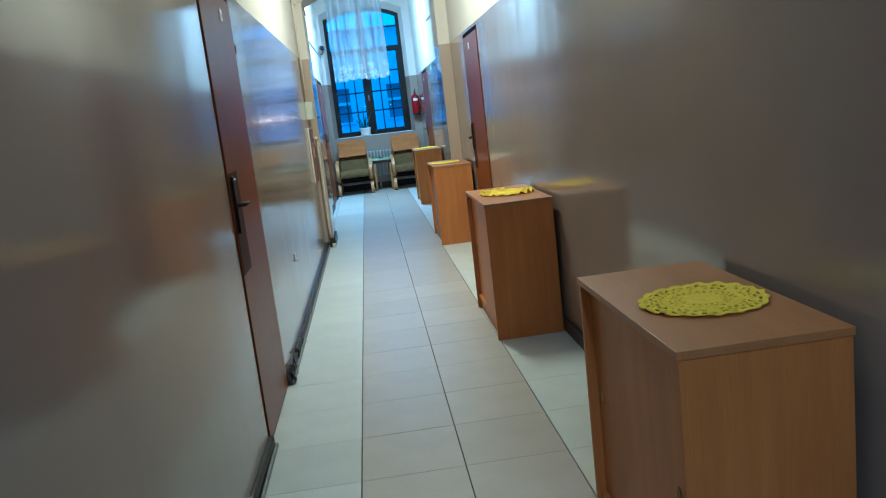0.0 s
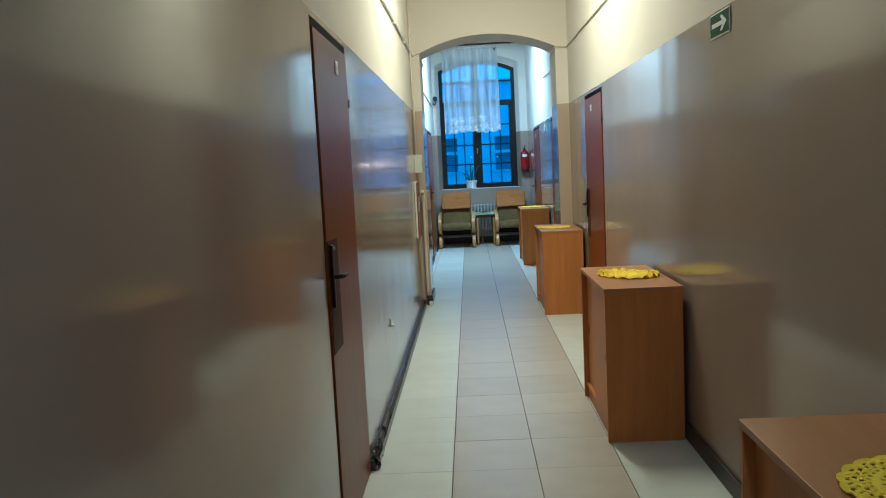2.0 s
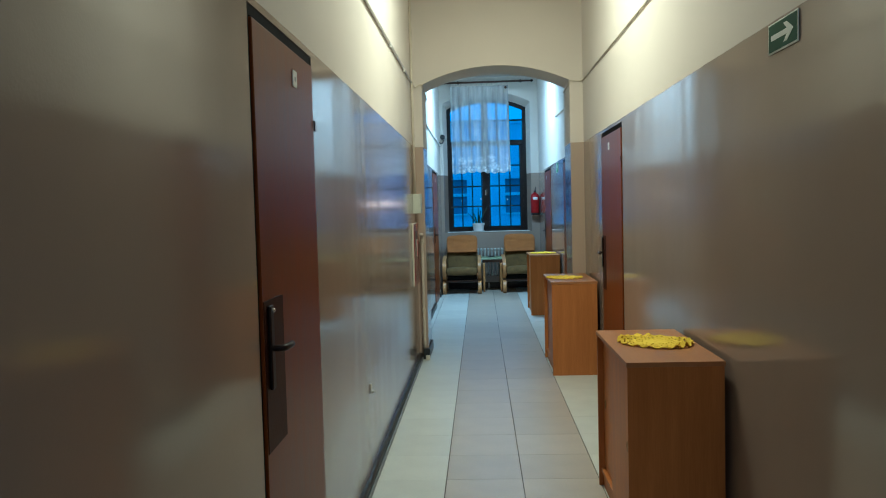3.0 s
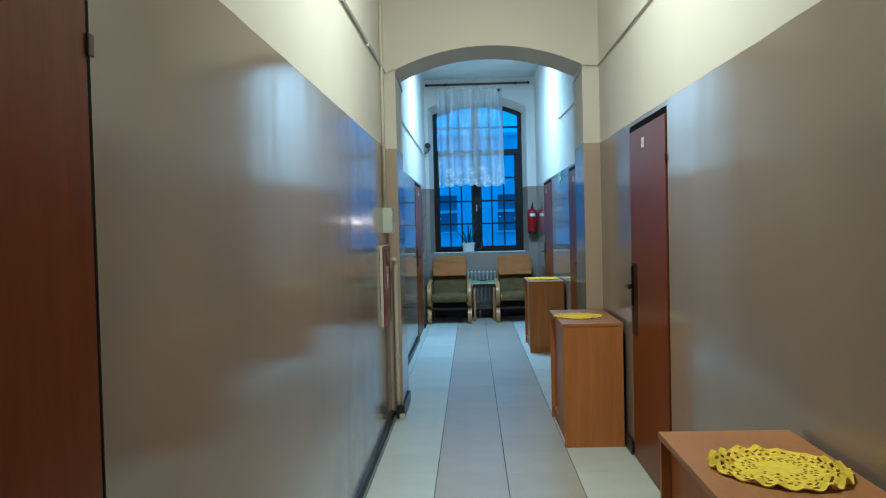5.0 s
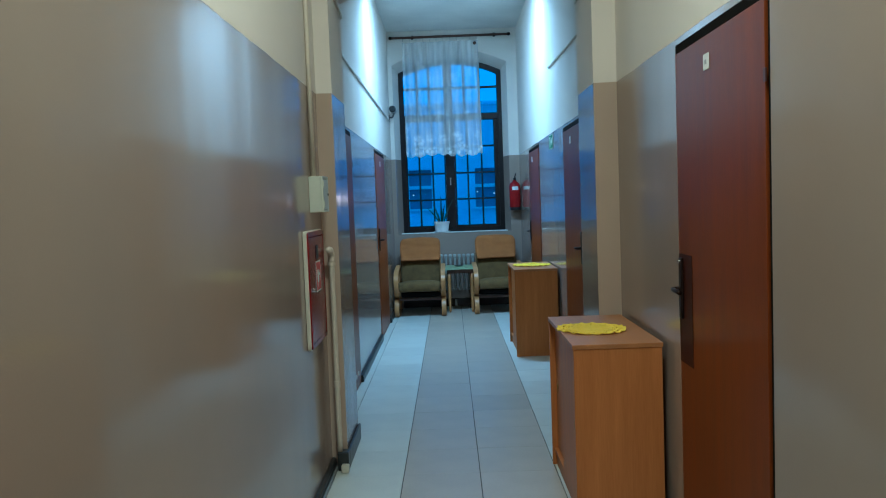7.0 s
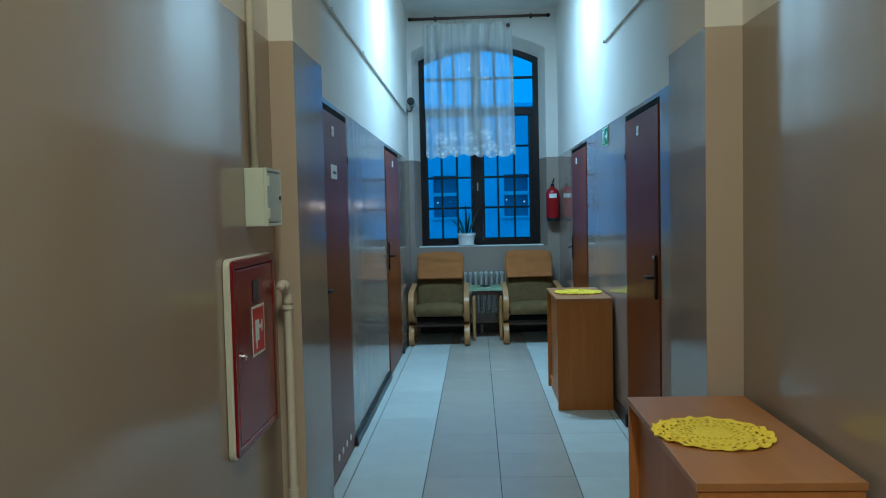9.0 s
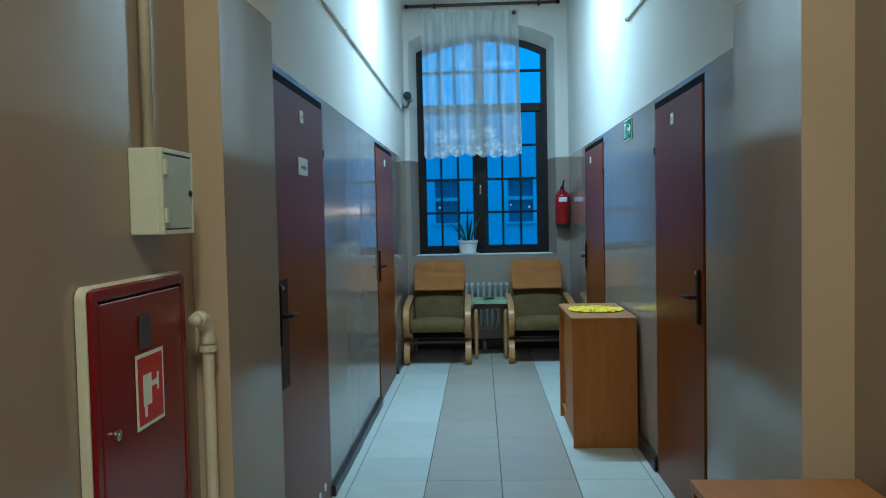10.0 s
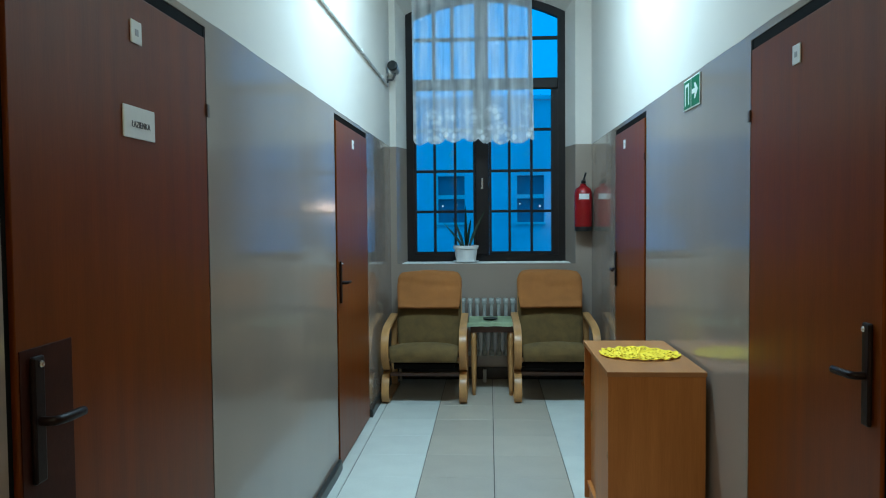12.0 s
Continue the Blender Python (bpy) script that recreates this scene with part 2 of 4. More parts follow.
def net_cloth():
    """Sheer net with gathered folds and a denser lace border of flowers near the hem."""
    m = bpy.data.materials.new("net_curtain")
    m.use_nodes = True
    nt = m.node_tree
    L = nt.links.new
    nt.nodes.remove(nt.nodes["Principled BSDF"])

    def node(kind, **sockets):
        n = nt.nodes.new(kind)
        for key, value in sockets.items():
            n.inputs[key.replace("_", " ")].default_value = value
        return n

    def ramp(src, lo, hi, a=0.0, b=1.0):
        n = node("ShaderNodeMapRange", From_Min=lo, From_Max=hi, To_Min=a, To_Max=b)
        L(src, n.inputs["Value"])
        return n.outputs[0]

    def calc(op, a, b):
        n = nt.nodes.new("ShaderNodeMath")
        n.operation = op
        for k, v in enumerate((a, b)):
            if isinstance(v, float):
                n.inputs[k].default_value = v
            else:
                L(v, n.inputs[k])
        return n.outputs[0]

    tc = nt.nodes.new("ShaderNodeTexCoord")
    sep = nt.nodes.new("ShaderNodeSeparateXYZ")
    L(tc.outputs["Object"], sep.inputs[0])
    flat_xz = nt.nodes.new("ShaderNodeCombineXYZ")
    L(sep.outputs["X"], flat_xz.inputs[0])
    L(sep.outputs["Z"], flat_xz.inputs[1])
    big = node("ShaderNodeTexVoronoi", Scale=5.2, Randomness=0.5)
    L(flat_xz.outputs[0], big.inputs["Vector"])
    small = node("ShaderNodeTexVoronoi", Scale=17.0, Randomness=0.8)
    L(flat_xz.outputs[0], small.inputs["Vector"])
    bloom = calc("MULTIPLY", ramp(big.outputs["Distance"], 0.52, 0.30), ramp(small.outputs["Distance"], 0.62, 0.30, 0.35, 1.0))
    flowers = calc("MULTIPLY", bloom, ramp(sep.outputs["Z"], -1.12, -1.26))
    edge = calc("MULTIPLY", ramp(small.outputs["Distance"], 0.55, 0.25), ramp(sep.outputs["Z"], -1.40, -1.46))
    # gathered cloth lies double in uneven upright bands
    along = nt.nodes.new("ShaderNodeMapping")
    along.inputs["Scale"].default_value = (1, 1, 0.10)
    L(tc.outputs["Object"], along.inputs[0])
    folds = node("ShaderNodeTexNoise", Scale=9.0, Detail=3.0)
    L(along.outputs[0], folds.inputs[0])
    dens = calc("ADD", ramp(folds.outputs[0], 0.36, 0.66, 0.33, 0.60), ramp(sep.outputs["Z"], -1.0, -1.2, 0.0, 0.08))
    dens = calc("ADD", dens, calc("MULTIPLY", calc("MAXIMUM", flowers, edge), 0.42))
    dens = calc("MINIMUM", dens, 0.95)
    tr, df, tl, m1, m2 = (nt.nodes.new(k) for k in ("ShaderNodeBsdfTransparent", "ShaderNodeBsdfDiffuse", "ShaderNodeBsdfTranslucent", "ShaderNodeMixShader", "ShaderNodeMixShader"))
    df.inputs[0].default_value = tl.inputs[0].default_value = (0.90, 0.91, 0.90, 1)
    m1.inputs[0].default_value = 0.20
    L(df.outputs[0], m1.inputs[1])
    L(tl.outputs[0], m1.inputs[2])
    L(dens, m2.inputs[0])
    L(tr.outputs[0], m2.inputs[1])
    L(m1.outputs[0], m2.inputs[2])
    L(m2.outputs[0], nt.nodes["Material Output"].inputs[0])
    return m


def glow(name, colour, strength):
    m = bpy.data.materials.new(name)
    m.use_nodes = True
    nt = m.node_tree
    nt.nodes.remove(nt.nodes["Principled BSDF"])
    em = nt.nodes.new("ShaderNodeEmission")
    em.inputs[0].default_value, em.inputs[1].default_value = (*colour, 1), strength
    nt.links.new(em.outputs[0], nt.nodes["Material Output"].inputs[0])
    return m


GLASS, NET = glass(), net_cloth()
DIM_GLOW = glow("pale_light_glow", (0.75, 0.90, 1.0), 0.9)
STREET_GLOW = glow("street_light_glow", (1.0, 0.64, 0.42), 13)


# ---------------------------------------------------------------- mesh tools
def mesh_of(name, bm, mat, smooth=False):
    me = bpy.data.meshes.new(name)
    bmesh.ops.recalc_face_normals(bm, faces=bm.faces)
    bm.to_mesh(me)
    bm.free()
    if smooth:
        for p in me.polygons:
            p.use_smooth = True
    for k in mat if isinstance(mat, (list, tuple)) else [mat]:
        me.materials.append(k)
    return me


def part(name, bm, mat, parent=None, label="", smooth=False):
    ob = new(name, mesh_of(name, bm, mat, smooth))
    ob.parent = parent
    if label:
        tagged(ob, label)
    return ob


def thing(name, m, label, category, group="", kind=""):
    ob = new(name)
    ob.empty_display_size = 0.1
    ob.matrix_world = m
    return tagged(ob, label, category, group, kind)


def add_box(bm, x0, x1, y0, y1, z0, z1, bevel=0.0):
    vs = [bm.verts.new((x, y, z)) for x in (x0, x1) for y in (y0, y1) for z in (z0, z1)]
    fs = [bm.faces.new([vs[i] for i in q]) for q in ((0, 1, 3, 2), (4, 6, 7, 5), (0, 4, 5, 1), (2, 3, 7, 6), (0, 2, 6, 4), (1, 5, 7, 3))]
    if bevel:
        es = {e for f in fs for e in f.edges}
        bmesh.ops.bevel(bm, geom=list(es), offset=bevel, segments=2, profile=0.5, affect="EDGES")
    return bm


def boxes(*rows, bevel=0.0):
    bm = bmesh.new()
    for r in rows:
        add_box(bm, *r, bevel=bevel)
    return bm


def lathe(profile, n=24, centre=(0, 0), axis="z"):
    """Turned solid from (radius, height) rows."""
    bm = bmesh.new()
    rings = []
    for r, z in profile:
        rings.append([bm.verts.new((centre[0] + r * math.cos(2 * math.pi * k / n), centre[1] + r * math.sin(2 * math.pi * k / n), z)) for k in range(n)])
    for a, b in zip(rings, rings[1:]):
        for k in range(n):
            bm.faces.new((a[k], a[(k + 1) % n], b[(k + 1) % n], b[k]))
    bm.faces.new(rings[0][::-1])
    bm.faces.new(rings[-1])
    if axis == "y":
        bmesh.ops.rotate(bm, verts=bm.verts, cent=(0, 0, 0), matrix=Matrix.Rotation(radians(-90), 3, "X"))
    if axis == "x":
        bmesh.ops.rotate(bm, verts=bm.verts, cent=(0, 0, 0), matrix=Matrix.Rotation(radians(90), 3, "Y"))
    return bm


def tube(points, r, n=10, bm=None):
    """A round bar along points."""
    bm = bm or bmesh.new()
    pts = [Vector(p) for p in points]
    rings = []
    for i, p in enumerate(pts):
        d = (pts[min(i + 1, len(pts) - 1)] - pts[max(i - 1, 0)]).normalized()
        side = d.cross(Vector((0.31, 0.17, 0.93))).normalized()
        up = side.cross(d)
        rings.append([bm.verts.new(p + r * (math.cos(2 * math.pi * k / n) * side + math.sin(2 * math.pi * k / n) * up)) for k in range(n)])
    for a, b in zip(rings, rings[1:]):
        for k in range(n):
            bm.faces.new((a[k], a[(k + 1) % n], b[(k + 1) % n], b[k]))
    bm.faces.new(rings[0][::-1])
    bm.faces.new(rings[-1])
    return bm


def smooth_path(points, steps=6):
    """Catmull-Rom through points."""
    p = [Vector(q) for q in points]
    p = [p[0] * 2 - p[1], *p, p[-1] * 2 - p[-2]]
    out = []
    for a, b, c, d in zip(p, p[1:], p[2:], p[3:]):
        for k in range(steps):
            t = k / steps
            out.append(0.5 * (2 * b + (c - a) * t + (2 * a - 5 * b + 4 * c - d) * t * t + (3 * b - a - 3 * c + d) * t ** 3))
    return out + [p[-2]]


def ribbon(path, x0, x1, thick):
    """A bent slat: path in y and z, from x0 to x1 wide."""
    bm = bmesh.new()
    pts = smooth_path([(0, y, z) for y, z in path])
    rows = []
    for i, p in enumerate(pts):
        d = (pts[min(i + 1, len(pts) - 1)] - pts[max(i - 1, 0)]).normalized()
        nrm = Vector((0, -d.z, d.y)) * thick / 2
        rows.append([bm.verts.new((x, *(p + s * nrm).yz)) for x, s in ((x0, -1), (x1, -1), (x1, 1), (x0, 1))])
    for a, b in zip(rows, rows[1:]):
        for k in range(4):
            bm.faces.new((a[k], a[(k + 1) % 4], b[(k + 1) % 4], b[k]))
    bm.faces.new(rows[0][::-1])
    bm.faces.new(rows[-1])
    bmesh.ops.recalc_face_normals(bm, faces=bm.faces)
    sharp = [e for e in bm.edges if len(e.link_faces) == 2 and e.calc_face_angle() > 1.0]
    bmesh.ops.bevel(bm, geom=sharp, offset=0.004, segments=2, profile=0.5, affect="EDGES")
    return bm


def flat(points, y0, y1):
    """An outline in x and z, extruded from y0 to y1."""
    bm = bmesh.new()
    a = [bm.verts.new((x, y0, z)) for x, z in points]
    b = [bm.verts.new((x, y1, z)) for x, z in points]
    bm.faces.new(a)
    bm.faces.new(b[::-1])
    for i in range(len(a)):
        j = (i + 1) % len(a)
        bm.faces.new((a[i], b[i], b[j], a[j]))
    return bm


def letters(text, size, mat, parent, m, name="lettering"):
    cu = bpy.data.curves.new(name, "FONT")
    cu.body, cu.size, cu.align_x, cu.align_y, cu.extrude = text, size, "CENTER", "CENTER", 0.0006
    tmp = bpy.data.objects.new(name, cu)
    me = bpy.data.meshes.new_from_object(tmp)
    bpy.data.objects.remove(tmp)
    me.materials.append(mat)
    ob = new(name, me)
    ob.parent = parent
    ob.matrix_local = m
    return ob


# ---------------------------------------------------------------- plan
BACK, ARCH0, ARCH1, END = -3.0, 8.60, 9.10, 15.15
LN, LF, RN, RF = -0.355, -0.43, 1.285, 1.345      # wall faces before and after the arch
TOP = 3.82
THICK = 0.30
DOOR_H = 2.05
# name, side, wall face, y0, y1, handle at the near edge
DOORS = [
    ("door_1", -1, LN, 3.14, 3.95, True),
    ("door_2", -1, LF, 9.61, 10.65, True),
    ("door_3", -1, LF, 12.65, 13.80, True),
    ("door_4", 1, RN, 6.585, 7.51, False),
    ("door_5", 1, RF, 10.06, 11.01, True),
    ("door_6", 1, RF, 12.78, 13.85, False),
]


def side_wall(name, side, face, y0, y1, label):
    gaps = sorted((d[3], d[4]) for d in DOORS if d[1] == side and y0 < d[3] < y1)
    x0, x1 = (face - THICK, face) if side < 0 else (face, face + THICK)
    bm, y = bmesh.new(), y0
    for a, b in gaps:
        add_box(bm, x0, x1, y, a, 0, DOOR_H)
        y = b
    add_box(bm, x0, x1, y, y1, 0, DOOR_H)
    add_box(bm, x0, x1, y0, y1, DOOR_H, TOP)
    return tagged(part(name, bm, WALL), label, "wall", kind="structure")


LOW = "corridor wall, glossy taupe oil paint below matt cream"
side_wall("wall_left_near", -1, LN, BACK, ARCH0, LOW)
side_wall("wall_left_far", -1, LF, ARCH1, END, LOW)
side_wall("wall_right_near", 1, RN, BACK, ARCH0, LOW)
side_wall("wall_right_far", 1, RF, ARCH1, END, LOW)
tagged(part("wall_back", boxes((LN - THICK, RN + THICK, BACK - 0.2, BACK, 0, TOP)), WALL), "plain painted wall closing the corridor", "wall", kind="structure")
tagged(part("ceiling", boxes((LF - THICK, RF + THICK, BACK - 0.2, END + 0.5, TOP, TOP + 0.15)), CEIL), "plain white plastered corridor ceiling", "ceiling", kind="structure")


def arc(xa, xb, zs, zc, n=20):
    """Points of a segmental arch from (xa, zs) over the crown zc to (xb, zs)."""
    w, h = (xb - xa) / 2, zc - zs
    r = (w * w + h * h) / (2 * h)
    cx, cz = (xa + xb) / 2, zc - r
    out = []
    for k in range(n + 1):
        x = xa + (xb - xa) * k / n
        out.append((x, cz + math.sqrt(r * r - (x - cx) ** 2)))
    return out


def arched_wall(y0, y1, x0, x1, front, rear, z0=0.0):
    """A cross wall with a segmental opening (xa, xb, springing, crown) that may differ front and rear; z0: the opening's foot."""
    bm = bmesh.new()
    faces = []
    for y, (xa, xb, zs, zc) in ((y0, front), (y1, rear)):
        top = arc(xa, xb, zs, zc)
        v = bm.verts.new
        inner = [v((xa, y, z0)), *[v((x, y, z)) for x, z in top], v((xb, y, z0))]
        outer = [v((x0, y, z0)), *[v((x0 + (x1 - x0) * k / (len(top) - 1), y, TOP)) for k in range(len(top))], v((x1, y, z0))]
        for k in range(len(inner) - 1):
            if k == 0:
                c = v((x0, y, zs))
                bm.faces.new((outer[0], inner[0], inner[1], c))
                bm.faces.new((c, inner[1], outer[1]))
            elif k == len(inner) - 2:
                c = v((x1, y, zs))
                bm.faces.new((inner[k], inner[k + 1], outer[k + 1], c))
                bm.faces.new((inner[k], c, outer[k]))
            else:
                bm.faces.new((inner[k], inner[k + 1], outer[k + 1], outer[k]))
        faces.append(inner)
    for k in range(len(faces[0]) - 1):
        bm.faces.new((faces[0][k], faces[0][k + 1], faces[1][k + 1], faces[1][k]))
    if z0 > 0:
        add_box(bm, x0, x1, y0, y1, 0, z0)
    return bm


ARCH = (-0.268, 1.158, 2.675, 2.838)
arch_wall = part("wall_arch", arched_wall(ARCH0, ARCH1, LF - THICK, RF + THICK, ARCH, ARCH), [WALL, ARCH_FRONT])
# only faces towards -y take the lighter tones
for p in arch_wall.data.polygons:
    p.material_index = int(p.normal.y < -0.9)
tagged(arch_wall, "cross wall with a low segmental archway between two piers", "wall", kind="structure")
SILL = 1.03
tagged(part("wall_end", arched_wall(END, END + 0.24, LF - THICK, RF + THICK, (-0.375, 1.205, 3.36, 3.56), (-0.308, 1.140, 3.29, 3.463), SILL), WALL),
       "end wall with a deep arched window opening", "wall", kind="structure")

# skirtings
def skirt(name, x0, x1, y0, y1, h, mat, label):
    bm = bmesh.new()
    add_box(bm, min(x0, x1), max(x0, x1), y0, y1, 0.0, h, bevel=0.006)
    return tagged(part(name, bm, mat), label, "skirting", kind="structure")


def worn_skirt(name, x0, x1, y0, y1, h, mat, label, seed):
    """A soft skirting strip whose top edge and face wander a little."""
    bm = bmesh.new()
    n = max(2, int((y1 - y0) / 0.06))
    rows = []
    for k in range(n + 1):
        y = y0 + (y1 - y0) * k / n
        dh = 0.012 * noise.noise(Vector((y * 2.3, seed, 0))) + 0.005 * noise.noise(Vector((y * 9, seed, 3)))
        dx = 0.006 * noise.noise(Vector((y * 3.1, seed, 7)))
        rows.append([bm.verts.new(p) for p in ((x0, y, 0), (x1 + dx, y, 0), (x1 + dx - 0.002, y, (h + dh) * 0.8), (x0 + 0.6 * (x1 - x0) + dx, y, h + dh), (x0, y, h + dh))])
    for a, b in zip(rows, rows[1:]):
        for k in range(5):
            bm.faces.new((a[k], a[(k + 1) % 5], b[(k + 1) % 5], b[k]))
    bm.faces.new(rows[0])
    bm.faces.new(rows[-1])
    return tagged(part(name, bm, mat), label, "skirting", kind="structure")


def foil_strip(x, y0, y1, label):
    """Crumpled black plastic film loosely covering the skirting, thickest by the door."""
    bm = bmesh.new()
    n, rows = int((y1 - y0) / 0.018), []
    for k in range(n + 1):
        y = y0 + (y1 - y0) * k / n
        full = 0.35 + 0.65 * math.exp(-(y - y0) / 0.55)
        row = []
        for q in range(7):
            a = math.pi * 0.5 * q / 6
            r = full * (0.046 + 0.024 * noise.noise(Vector((y * 8, q * 0.6, 1))) + 0.012 * noise.noise(Vector((y * 24, q * 1.3, 5))))
            row.append(bm.verts.new((x + r * 0.85 * math.cos(a), y, 0.001 + 1.5 * r * math.sin(a))))
        rows.append(row)
    for a, b in zip(rows, rows[1:]):
        for q in range(6):
            bm.faces.new((a[q], a[q + 1], b[q + 1], b[q]))
    bmesh.ops.solidify(bm, geom=list(bm.faces), thickness=0.002)
    c = thing("plastic_film", pose(0, 0, 0), label, "plastic film")
    part("film", bm, FILM, c)
    return c


CAP = "dark grey plastic skirting with a worn top edge"
for a, b in ((BACK, 3.14), (3.95, 8.60)):
    worn_skirt("baseboard", LN + 0.002, LN + 0.026, a, b, 0.050, SKIRT, CAP, 2)
    skirt("trim", LN + 0.0262, LN + 0.040, a, b, 0.022, TRUNK, "grey cable trunking along the skirting")
for a, b in ((ARCH1, 9.61), (10.65, 12.65), (13.80, END)):
    worn_skirt("baseboard", LF + 0.002, LF + 0.024, a, b, 0.058, SKIRT, CAP, 5)
foil_strip(LN + 0.006, 3.97, 5.55, "crumpled black plastic film along the foot of the wall")
for a, b in ((BACK, 6.585), (7.51, 8.60)):
    skirt("baseboard", RN - 0.020, RN - 0.003, a, b, 0.09, SKIRT_B, "dark brown wooden skirting board")
for a, b in ((ARCH1, 10.06), (11.01, 12.78), (13.85, END)):
    skirt("baseboard", RF - 0.020, RF - 0.003, a, b, 0.09, SKIRT_B, "dark brown wooden skirting board")
skirt("baseboard", ARCH[0] + 0.002, ARCH[0] + 0.016, ARCH0 - 0.016, ARCH1, 0.10, SKIRT, "black skirting round the arch pier")
skirt("baseboard", LN + 0.042, ARCH[0] + 0.0165, ARCH0 - 0.088, ARCH0 - 0.0165, 0.105, SKIRT, "black skirting round the arch pier")
# end wall board added to deepen the shade under chairs and table
skirt("baseboard", LF + 0.03, RF - 0.03, END - 0.018, END - 0.002, 0.11, SKIRT_B, "dark brown wooden skirting board")
skirt("baseboard", ARCH[1] - 0.016, ARCH[1] - 0.002, ARCH0, ARCH1, 0.09, SKIRT_B, "dark brown wooden skirting board")
skirt("trim", ARCH[0] - 0.022, ARCH[0] + 0.02, ARCH0 - 0.125, ARCH0 - 0.0885, 0.045, CREAM, "pale plastic end piece of the trunking")


# ---------------------------------------------------------------- doors
def build_door(name, side, face, y0, y1, near, label):
    """Built facing -x on a right-hand wall, then turned for the left-hand wall: local u runs along the wall."""
    w = y1 - y0
    rot = 90 if side < 0 else -90
    # local x along the wall, local y into the wall, the front looks to -y
    m = pose(face, y0 if side < 0 else y1, 0, 0, 0, rot)
    d = thing(name, m, label, "door", kind="structure")
    part("door_frame", boxes((0, 0.018, 0.001, 0.10, 0, DOOR_H), (w - 0.018, w, 0.001, 0.10, 0, DOOR_H), (0.018, w - 0.018, 0.002, 0.10, DOOR_H - 0.034, DOOR_H), bevel=0.002), SHADOWGAP, d, "narrow black steel door frame")
    part("backing", boxes((0, w, 0.10, 0.12, 0, DOOR_H)), SHADOWGAP, d)
    leaf = part("leaf", boxes((0.022, w - 0.022, -0.006, 0.036, 0.006, DOOR_H - 0.038), bevel=0.003), DOOR, d, "smooth red-brown veneered leaf")
    at_low = (near and side < 0) or (not near and side > 0)
    hx = 0.075 if at_low else w - 0.075
    s = 1 if at_low else -1
    if name in ("door_1", "door_2", "door_4"):
        g = {"door_1": 0.165, "door_2": 0.135, "door_4": 0.12}[name]
        part("guard_plate", boxes((min(hx - s * 0.045, hx + s * g), max(hx - s * 0.045, hx + s * g), -0.0085, -0.0062, 0.775, 1.215), bevel=0.001), PLATE, leaf, "dark brown guard plate")
    part("handle_plate", boxes((hx - 0.019, hx + 0.019, -0.020, -0.0087, 0.955, 1.20), bevel=0.005), HANDLE, leaf, "long bronze handle plate")
    lever = tube(smooth_path([(hx, -0.016, 1.075), (hx, -0.042, 1.075), (hx + s * 0.015, -0.052, 1.075), (hx + s * 0.055, -0.054, 1.074), (hx + s * 0.098, -0.050, 1.071)], 4), 0.0095)
    part("lever", lever, HANDLE, leaf, "bronze lever", smooth=True)
    part("lock_cylinder", lathe([(0.0, 0.0), (0.007, 0.0), (0.007, 0.004), (0.005, 0.007), (0.0, 0.008)], 14), STEEL, leaf, "steel keyhole").matrix_local = pose(hx, -0.0205, 1.185, 90)
    part("hinge", boxes(((w - 0.026 if at_low else 0.006), (w - 0.006 if at_low else 0.026), -0.012, -0.0065, 1.77, 1.81), bevel=0.002), DOOR_FRAME, d, "small dark hinge")
    return d, leaf, w


def plaque(leaf, u, z, w, h, text=""):
    p = part("number_plate", boxes((u - w / 2, u + w / 2, -0.0105, -0.0065, z - h / 2, z + h / 2), bevel=0.001), PAPER, leaf, "white number plate")
    if not text:
        part("figure", boxes((u - w * 0.18, u + w * 0.14, -0.0115, -0.0106, z - h * 0.16, z + h * 0.12)), FAINT, leaf)
    return p


for name, side, face, y0, y1, near in DOORS:
    words = {"door_1": "closed red-brown veneered door with a grey handle guard", "door_2": "closed red-brown bathroom door with two white plates",
             "door_3": "closed red-brown veneered door beside the window", "door_4": "closed red-brown veneered door behind a shoe cabinet",
             "door_5": "closed red-brown veneered door with a bronze lever", "door_6": "closed red-brown veneered door beside the fire extinguisher"}[name]
    d, leaf, w = build_door(name, side, face, y0, y1, near, words)
    u = {"door_1": 0.50, "door_2": 0.544, "door_3": 0.56, "door_4": 0.40, "door_5": 0.42, "door_6": 0.40}[name]
    plaque(leaf, u, 1.918, 0.056, 0.056)
    if name == "door_2":
        plaque(leaf, 0.55, 1.695, 0.172, 0.078, "x")
        for k in range(4):
            part("vent_ring", lathe([(0.012, -0.002), (0.020, -0.002), (0.020, 0.002), (0.012, 0.002)], 16), PAPER, leaf, "white ventilation ring").matrix_local = pose(0.46 + k * 0.13, -0.0082, 0.115, 90)
        letters("ŁAZIENKA", 0.022, FAINT_INK, leaf, pose(0.555, -0.0112, 1.690, 90, 0, 0))


# ---------------------------------------------------------------- window
WY = END + 0.2405
WX0, WX1, WZ0, WZS, WZC = -0.318, 1.150, 1.026, 3.30, 3.475
win = thing("window_1", pose(0, WY, 0), "tall arched window with dark brown wooden frame and small panes", "window", kind="structure")
CM = (0.322, 0.446)
TR = (2.605, 2.700)


def top_at(x, inset=0.0):
    w, h = (WX1 - WX0) / 2, WZC - WZS
    r = (w * w + h * h) / (2 * h)
    return WZC - r + math.sqrt(r * r - (x - (WX0 + WX1) / 2) ** 2) - inset


